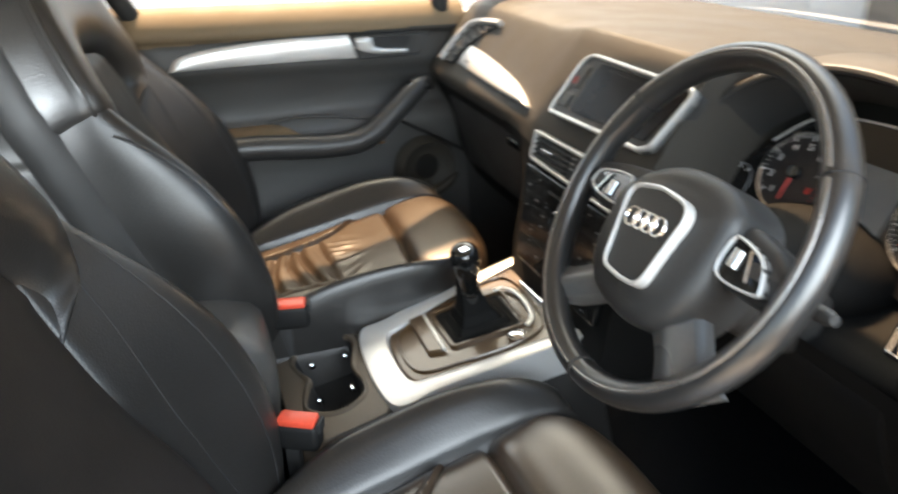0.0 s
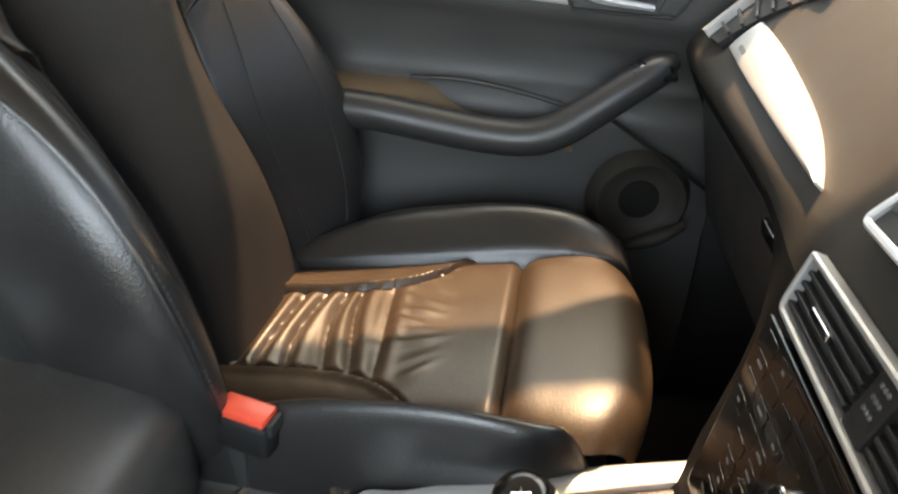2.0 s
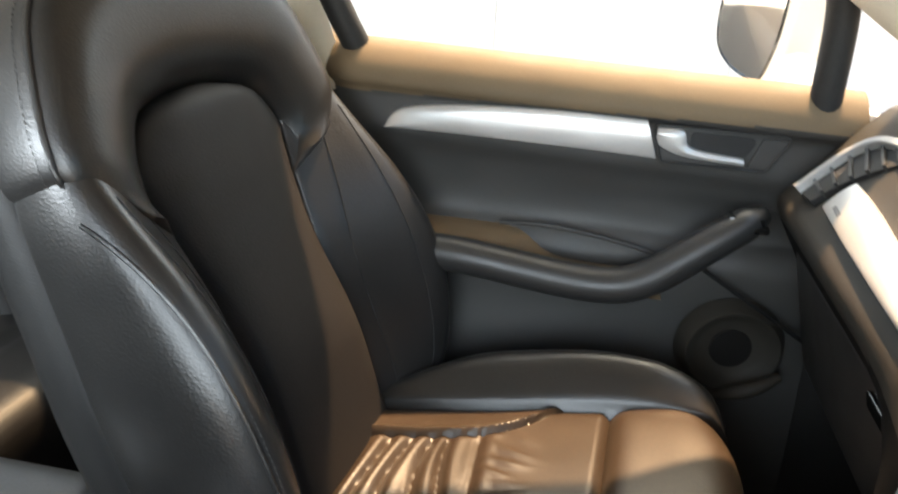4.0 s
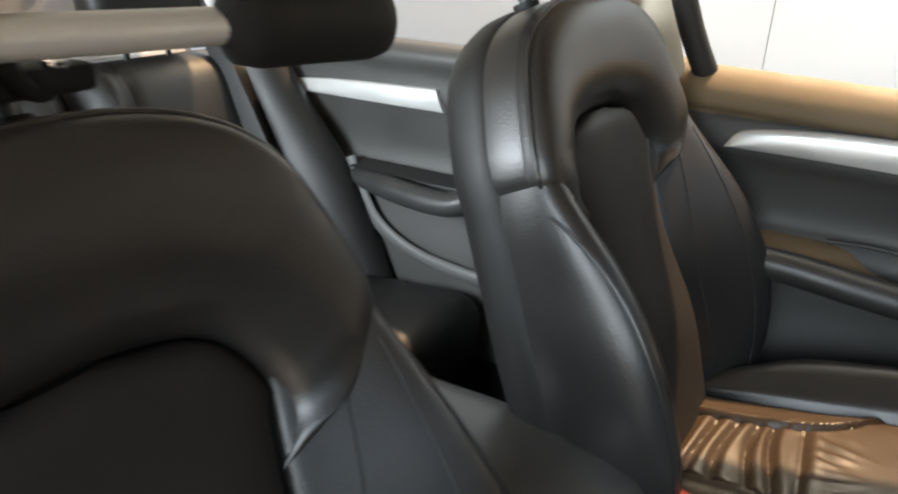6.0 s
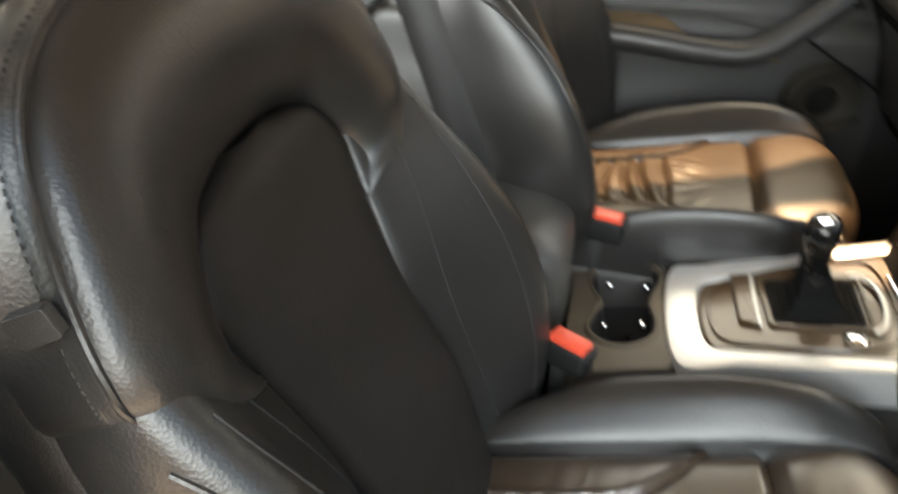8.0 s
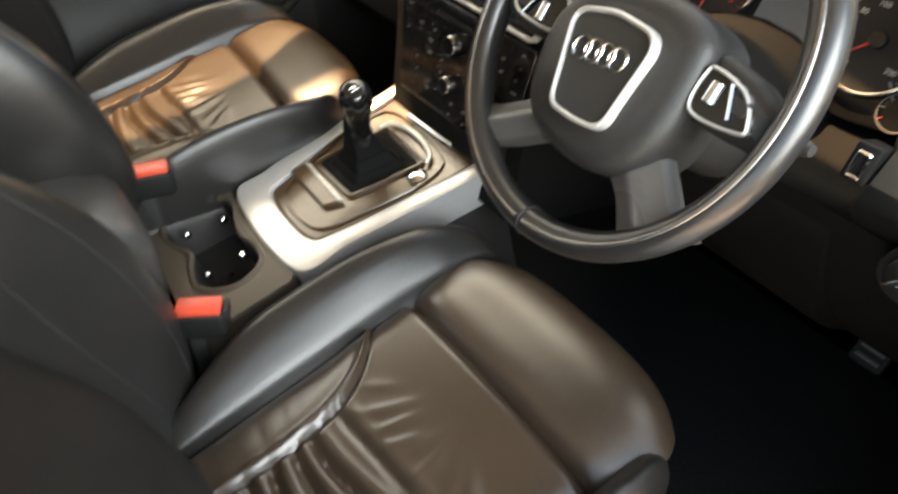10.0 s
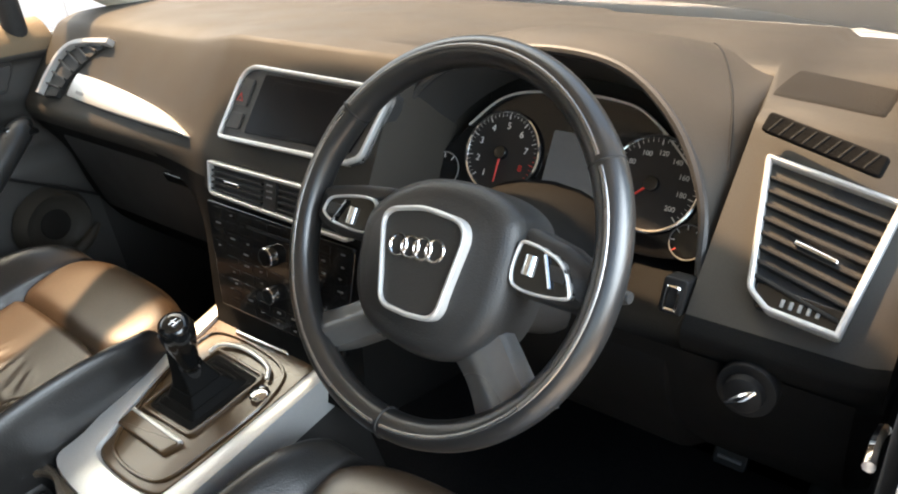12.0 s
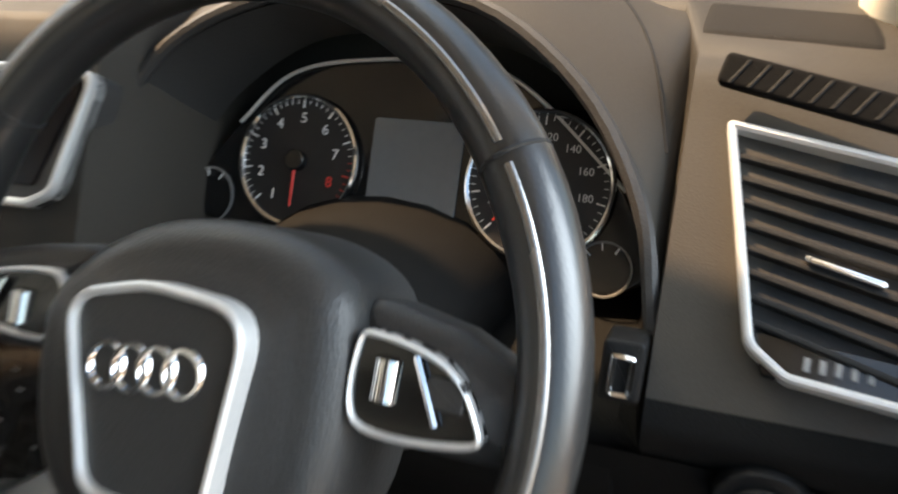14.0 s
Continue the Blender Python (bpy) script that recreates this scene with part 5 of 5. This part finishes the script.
# ---- passenger door ----
def build_door():
    d = thing("front_door", (-.70, -.2, .42), "dark passenger door with aluminium strip and padded armrest", "car door", "car doors")
    X = -.67
    prof = [(-.052, 1.170), (-.040, 1.172), (-.018, 1.163), (.002, 1.144), (.011, 1.126), (.009, 1.114), (-.001, 1.106), (-.004, 1.095), (-.004, 1.07), (-.006, 1.045), (-.020, 1.02), (-.030, .98), (-.030, .945), (-.018, .925), (-.008, .90), (-.008, .86), (-.010, .80), (.0, .72), (.012, .62), (.010, .50), (-.01, .44)]
    pc = curve(prof, 70)
    ys = np.linspace(-.545, .205, 40)
    pts = []
    for y in ys:
        dz = -.012 * ((y + .2) / .35)
        for dx, z in pc:
            pts.append((X + dx - .10 * max(0, (-.47 - y) / .1) ** 2, y, z + (dz if z > 1.0 else 0)))
    n = len(pc)
    fs = [(k * n + j, k * n + j + 1, (k + 1) * n + j + 1, (k + 1) * n + j) for k in range(len(ys) - 1) for j in range(n - 1)]
    # Faces above this height get the painted sunlit tan.
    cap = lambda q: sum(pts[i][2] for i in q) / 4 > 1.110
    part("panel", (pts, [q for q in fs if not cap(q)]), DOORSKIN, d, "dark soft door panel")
    part("sill_trim", (pts, [q for q in fs if cap(q)]), SILLTRIM, d, "soft sill along the window with tan sunlight in its colour")
    part("outer_skin", box(-.80, -.735, -.56, .25, .42, 1.13, .02), PAINT, d, "white painted outer skin")
    tp = Plane((X, -.2, 1.08), (0, 1, 0), (0, 0, 1))
    tp.n = np.array((1.0, 0, 0))
    low = curve([(-.226, -.019), (-.10, -.019), (.05, -.022), (.156, -.026)], 40)
    top = curve([(-.226, -.017), (-.214, .002), (-.190, .013), (-.12, .022), (0, .027), (.138, .025)], 40)
    part("aluminium_strip", ribbon(tp, low, top, -.008, .007, .004, .003), SILVER, d, "satin aluminium strip")
    bz = rounded([(.146, .022), (.326, .020), (.296, -.032), (.160, -.032)], .010)
    hb = part("handle_recess", slab(tp, bz, -.008, .002, .004), DARK, d, "dark handle recess")
    part("recess_rim", band(tp, bz, .004, -.002, .007), DARK, hb)
    # Raised dark plate stands in for the shade inside the recess.
    part("recess_shade", slab(tp, rounded([(.196, .014), (.282, .012), (.264, -.020), (.200, -.018)], .008), -.004, .0035, .001), RUBBER, hb)
    part("switch_panel", slab(tp, rounded([(.286, .013), (.320, .014), (.300, -.026), (.272, -.026)], .004), -.002, .0055, .001), DARK, hb)
    low = curve([(.152, .004), (.160, -.008), (.195, -.019), (.266, -.0225)], 24)
    top = curve([(.153, .017), (.186, .016), (.199, -.006), (.266, -.0145)], 24)
    part("handle", ribbon(tp, low, top, .003, .014, .004, .002), SILVER, d, "satin silver door handle")
    # armrest with a deep top, a scooped pull cup and the rising grip
    path = curve([(-.640, -.53, .904), (-.612, -.45, .906), (-.602, -.36, .907), (-.598, -.28, .905), (-.596, -.20, .897), (-.595, -.13, .891), (-.595, -.075, .893), (-.598, -.035, .908), (-.604, .005, .937), (-.612, .045, .968), (-.622, .080, .992), (-.640, .100, 1.000)], 64)
    rad = at_list([.022, .025, .026, .026, .026, .0255, .0255, .0255, .025, .024, .022, .012], 64)
    part("armrest", tube(path, rad, 20, flat=.98), ARMPAD, d, "padded leather armrest and pull grip")

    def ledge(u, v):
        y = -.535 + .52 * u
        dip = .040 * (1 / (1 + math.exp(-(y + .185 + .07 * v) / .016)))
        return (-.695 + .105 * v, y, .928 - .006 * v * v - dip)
    part("armrest_top", grid(ledge, np.linspace(0, 1, 60), np.linspace(0, 1, 16)), ARMTOP, d, "smooth armrest top with sunlit tan in its colour")
    lip = curve([(-.676, -.250, .934), (-.672, -.180, .939), (-.670, -.105, .932), (-.668, -.030, .918), (-.660, .000, .905)], 30)
    part("cup_lip", tube(lip, .0035, 8), DARK, d, "thin rim above the pull cup")
    part("lock_switch", join(box(-.634, -.606, .052, .098, .992, 1.004, .004), box(-.640, -.600, .044, .104, .984, .994, .004)), GLOSS, d, "small lock switch in a black surround")
    part("lock_key", box(-.627, -.612, .064, .088, 1.003, 1.0065, .001), GREYKEY, d, "pale switch mark")
    # speaker dish, panel joint and door pocket
    sp = Plane((-.652, .100, .790), (-.10, .97, .16), (0, -.16, .98))
    sp.n = -sp.n if sp.n[0] < 0 else sp.n
    dish = [[sp.p(r * 1.05 * math.cos(a), r * math.sin(a), h) for a in np.linspace(0, 2 * math.pi, 44, endpoint=False)] for r, h in ((.074, -.020), (.068, -.002), (.062, .007), (.058, .006), (.052, -.002), (.040, -.008), (.022, -.011), (.004, -.012))]
    sk = part("speaker_pod", loft(dish), SOFT, d, "round speaker pod low on the door")
    part("speaker_grille", disc(sp, 0, 0, .030, -.011, -.0072, 32, .002), GRILLE, sk)
    seam = curve([(-.652, .030, .915), (-.650, .100, .874), (-.648, .150, .845), (-.646, .205, .812)], 20)
    part("panel_joint", tube(seam, .003, 8), BLACK, d, "dark joint across the lower door panel")
    shelf = [(-.645, .075, .715), (-.630, .105, .735), (-.625, .135, .752), (-.632, .165, .772)]
    part("pocket_edge", tube(curve(shelf, 16), [.006 + .006 * math.sin(math.pi * k / 15) for k in range(16)], 10), SOFT, d, "rounded rim of the door pocket")
    pk = grid(lambda u, v: (-.672 + .055 * math.sin(min(1, v * 1.2) * 1.57) * (1 - .3 * u), -.50 + .50 * u, .62 - .18 * v), np.linspace(0, 1, 18), np.linspace(0, 1, 10))
    part("map_pocket", pk, DARK, d)


def at_list(vals, n):
    x = np.linspace(0, len(vals) - 1, n)
    return np.interp(x, range(len(vals)), vals)


build_door()


def build_rear_door():
    d = thing("rear_door", (-.70, -1.15, .42), "dark rear passenger door with aluminium strip", "car door", "car doors")
    X = -.70
    prof = [(-.030, 1.165), (-.005, 1.160), (.010, 1.145), (.010, 1.125), (-.002, 1.10), (-.004, 1.05), (-.02, 1.0), (-.035, .94), (-.03, .90), (-.012, .88), (-.010, .80), (.0, .70), (0, .5)]
    pc = curve(prof, 50)
    ys = np.linspace(-1.62, -.66, 30)
    pts = [(X + dx, y, z) for y in ys for dx, z in pc]
    n = len(pc)
    fs = [(k * n + j, k * n + j + 1, (k + 1) * n + j + 1, (k + 1) * n + j) for k in range(len(ys) - 1) for j in range(n - 1)]
    part("panel", (pts, fs), DOORSKIN, d, "dark soft door panel")
    part("outer_skin", box(-.82, -.76, -1.65, -.64, .42, 1.13, .02), PAINT, d, "white painted outer skin")
    tp = Plane((X, -1.15, 1.05), (0, 1, 0), (0, 0, 1))
    tp.n = np.array((1.0, 0, 0))
    low = curve([(-.225, -.016), (.0, -.016), (.182, -.017)], 30)
    top = curve([(-.225, -.014), (-.212, .0), (-.18, .012), (-.05, .022), (.162, .028)], 30)
    part("aluminium_strip", ribbon(tp, low, top, -.008, .008, .004, .003), SILVER, d, "satin aluminium strip")
    part("handle_recess", slab(tp, rounded([(.19, .028), (.33, .03), (.33, -.018), (.20, -.018)], .008), -.008, .004, .003), DARK, d)
    low = curve([(.198, .008), (.206, -.002), (.232, -.010), (.300, -.012)], 20)
    top = curve([(.198, .022), (.226, .024), (.240, .003), (.300, -.004)], 20)
    part("handle", ribbon(tp, low, top, .003, .014, .003, .002), SILVER, d, "satin silver door handle")
    path = curve([(-.700, -1.20, .868), (-.682, -1.15, .866), (-.668, -1.08, .862), (-.658, -.99, .858), (-.656, -.92, .862), (-.665, -.86, .893), (-.682, -.81, .930)], 30)
    part("armrest", tube(path, at_list([.018, .024, .027, .027, .026, .023, .016], 30), 16), ARMPAD, d, "padded armrest")
    seal = curve([(-.692, -1.205, .905), (-.690, -1.185, .860), (-.688, -1.130, .772), (-.684, -1.035, .722), (-.680, -.910, .703), (-.680, -.80, .700)], 30)
    part("door_seal", tube(seal, .016, 10, flat=.5, up=(1, 0, 0)), SEAL, d, "grey rubber door seal")
    part("ledge", grid(lambda u, v: (-.73 + .06 * v, -1.19 + .31 * u, .898 - .008 * v), np.linspace(0, 1, 10), np.linspace(0, 1, 5)), RUBBER, d)


build_rear_door()


# ---- rear bench ----
def build_bench():
    b = thing("rear_bench", (0, -1.2, .42), "black leather rear bench seat", "car seat")
    for name, x0, x1 in (("cushion", -.66, -.22), ("cushion", -.215, .215), ("cushion", .22, .66)):
        def top(u, v):
            x = x0 + (x1 - x0) * u
            pr = curve([(-1.36, .62), (-1.30, .655), (-1.15, .668), (-1.0, .682), (-.90, .690), (-.86, .675), (-.845, .64), (-.855, .56), (-.88, .46)], 24)
            i = min(int(v * 23), 22)
            y, z = pr[i] + (pr[i + 1] - pr[i]) * (v * 23 - i)
            return (x, y, z - .02 * abs(2 * u - 1) ** 8 - .006 * math.exp(-((y + 1.02) / .006) ** 2))
        part(name, grid(top, np.linspace(0, 1, 19), np.linspace(0, 1, 60)), BENCH, b)
    for name, x0, x1 in (("backrest", -.66, -.215), ("backrest", -.21, .21), ("backrest", .215, .66)):
        def back(u, v):
            x = x0 + (x1 - x0) * u
            y, z = -1.28 - .20 * v, .62 + .50 * v
            e = .05 * (1 - (2 * u - 1) ** 6) * (1 - (2 * v - 1) ** 10) + .02 * math.exp(-((abs(2 * u - 1) - .75) / .12) ** 2)
            groove = .010 * math.exp(-((abs(2 * u - 1) - .55) / .03) ** 2)
            return (x, y + e * .93 - groove, z + e * .37)
        part(name, grid(back, np.linspace(0, 1, 31), np.linspace(-.1, 1, 30)), BENCH, b)
        part("back_board", box(x0, x1, -1.56, -1.50, .6, 1.11, .01), CARPET, b)
    for k, x in enumerate((-.44, 0.0, .44)):
        rings = []
        for z, w, t in ((1.14, .06, .02), (1.15, .10, .04), (1.18, .125, .05), (1.24, .13, .05), (1.28, .115, .04), (1.295, .07, .015)):
            rings.append([(x + w * math.copysign(abs(math.cos(a)) ** .55, math.cos(a)), -1.52 + t * math.copysign(abs(math.sin(a)) ** .7, math.sin(a)), z) for a in np.linspace(0, 2 * math.pi, 24, endpoint=False)])
        part("headrest", loft(rings), BENCH, b, "black leather headrest")
        for dx in (-.05, .05):
            part("headrest_post", tube([(x + dx, -1.51, 1.08), (x + dx, -1.515, 1.16)], .006, 8), CHROME, b, "chrome headrest post")
    lo = curve([(-.585, -1.415, 1.137), (-.590, -1.350, .993), (-.592, -1.260, .834), (-.595, -1.188, .686), (-.60, -1.16, .60)], 26)
    hi = curve([(-.690, -1.385, 1.110), (-.692, -1.300, 1.000), (-.694, -1.205, .880), (-.692, -1.100, .670), (-.69, -1.06, .58)], 26)
    pts = [tuple(l + (h - l) * k + np.array((0, .030, .018)) * math.sin(math.pi * k) ** .7) for l, h in zip(lo, hi) for k in np.linspace(0, 1, 11)]
    part("side_bolster", (pts, [(i * 11 + j, i * 11 + j + 1, (i + 1) * 11 + j + 1, (i + 1) * 11 + j) for i in range(25) for j in range(10)]), BENCH, b, "black leather outer bolster")
    st = thing("rear_belt", (-.60, -1.3, .65), "black rear seat belt", "seat belt", "seat belts")
    p = curve([(-.56, -1.50, 1.22), (-.545, -1.395, 1.06), (-.55, -1.27, .83), (-.56, -1.17, .69)], 24)
    part("webbing", tube(p, .023, 8, flat=.07, up=(1, .2, 0)), BELT, st)
    lc = thing("load_cover", (0, -1.8, 1.08), "dark roller load cover with silver bar", "load cover")
    part("cover", box(-.60, .60, -2.02, -1.60, 1.055, 1.07, .004), DARK, lc)
    part("bar", box(-.60, .60, -1.62, -1.58, 1.075, 1.115, .012), SILVER, lc, "pale metal bar")


build_bench()


def build_belt():
    for path, label, sg in (([(-.655, -.62, 1.42), (-.66, -.61, 1.2), (-.655, -.60, 1.0), (-.66, -.55, .75), (-.665, -.50, .55)], "black seat belt beside the passenger seat", -1),):
        t = thing("front_belt", (path[-1][0], path[-1][1], .5), label, "seat belt", "seat belts")
        part("webbing", tube(curve(path, 30), .024, 8, flat=.06, up=(sg * .4, 1, 0)), BELT, t)
        x, y, z = path[0]
        part("guide", box(x - .022, x + .022, y - .012, y + .012, z - .02, z + .03, .008, 3), BLACK, t)
        x, y, z = path[-1]
        part("anchor", box(x - .012, x + .012, y - .025, y + .025, z - .05, z + .02, .006), BLACK, t)


build_belt()


# ---- outside mirror ----
def build_mirror():
    m = thing("wing_mirror", (-.93, .12, 1.10), "white wing mirror with a thin dark glass edge", "wing mirror")
    pl = Plane((-.965, .090, 1.215), (.86, .51, 0), (0, 0, 1))
    out = curve([(-.071, .0), (-.066, .052), (-.042, .078), (.02, .084), (.066, .084), (.078, .072), (.076, .0), (.062, -.055), (.045, -.080), (.015, -.079), (-.03, -.064), (-.060, -.040)], 64, True)
    part("housing", slab(pl, out * 1.12 + np.array([.004, 0]), -.10, .004, .012, 4), PAINT, m, "white painted housing")
    part("rim", band(pl, out * 1.03, .004, 0, .008), GLOSS, m, "black glass edge")
    g = part("glass", slab(pl, out, 0, .006, .0005), MIRROR, m, "mirror glass")
    part("arm", tube(curve([(-.90, .155, 1.16), (-.84, .17, 1.13), (-.76, .19, 1.12)], 10), .035, 12, flat=.8), PAINT, m)


build_mirror()


# ---- pedals ----
def build_pedals():
    for x, z, w in ((.30, .60, .05), (.42, .60, .06), (.54, .57, .05)):
        p = thing("pedal", (x, .5, .42), "black rubber foot pedal", "pedal", "pedals")
        pl = Plane((x, .46, z), (1, 0, 0), (0, .5, .87))
        part("pad", slab(pl, rounded([(-w / 2, -.035), (w / 2, -.035), (w / 2, .035), (-w / 2, .035)], .008), -.01, .004, .003), RUBBER, p)
        for k in range(4):
            part("rib", tube([pl.p(-w * .35, -.022 + .015 * k, .004), pl.p(w * .35, -.022 + .015 * k, .004)], .003, 6), GREYKEY, p)
        part("arm", tube([pl.p(0, .02, -.01), (x, .56, z + .2)], .010, 8), DARK, p)
    f = thing("foot_rest", (.70, .5, .42), "black foot rest by the door opening", "foot rest")
    part("pad", slab(Plane((.69, .50, .56), (1, -.2, 0), (0, .5, .87)), rounded([(-.04, -.08), (.04, -.08), (.04, .08), (-.04, .08)], .012), -.02, .008, .005), RUBBER, f)


build_pedals()
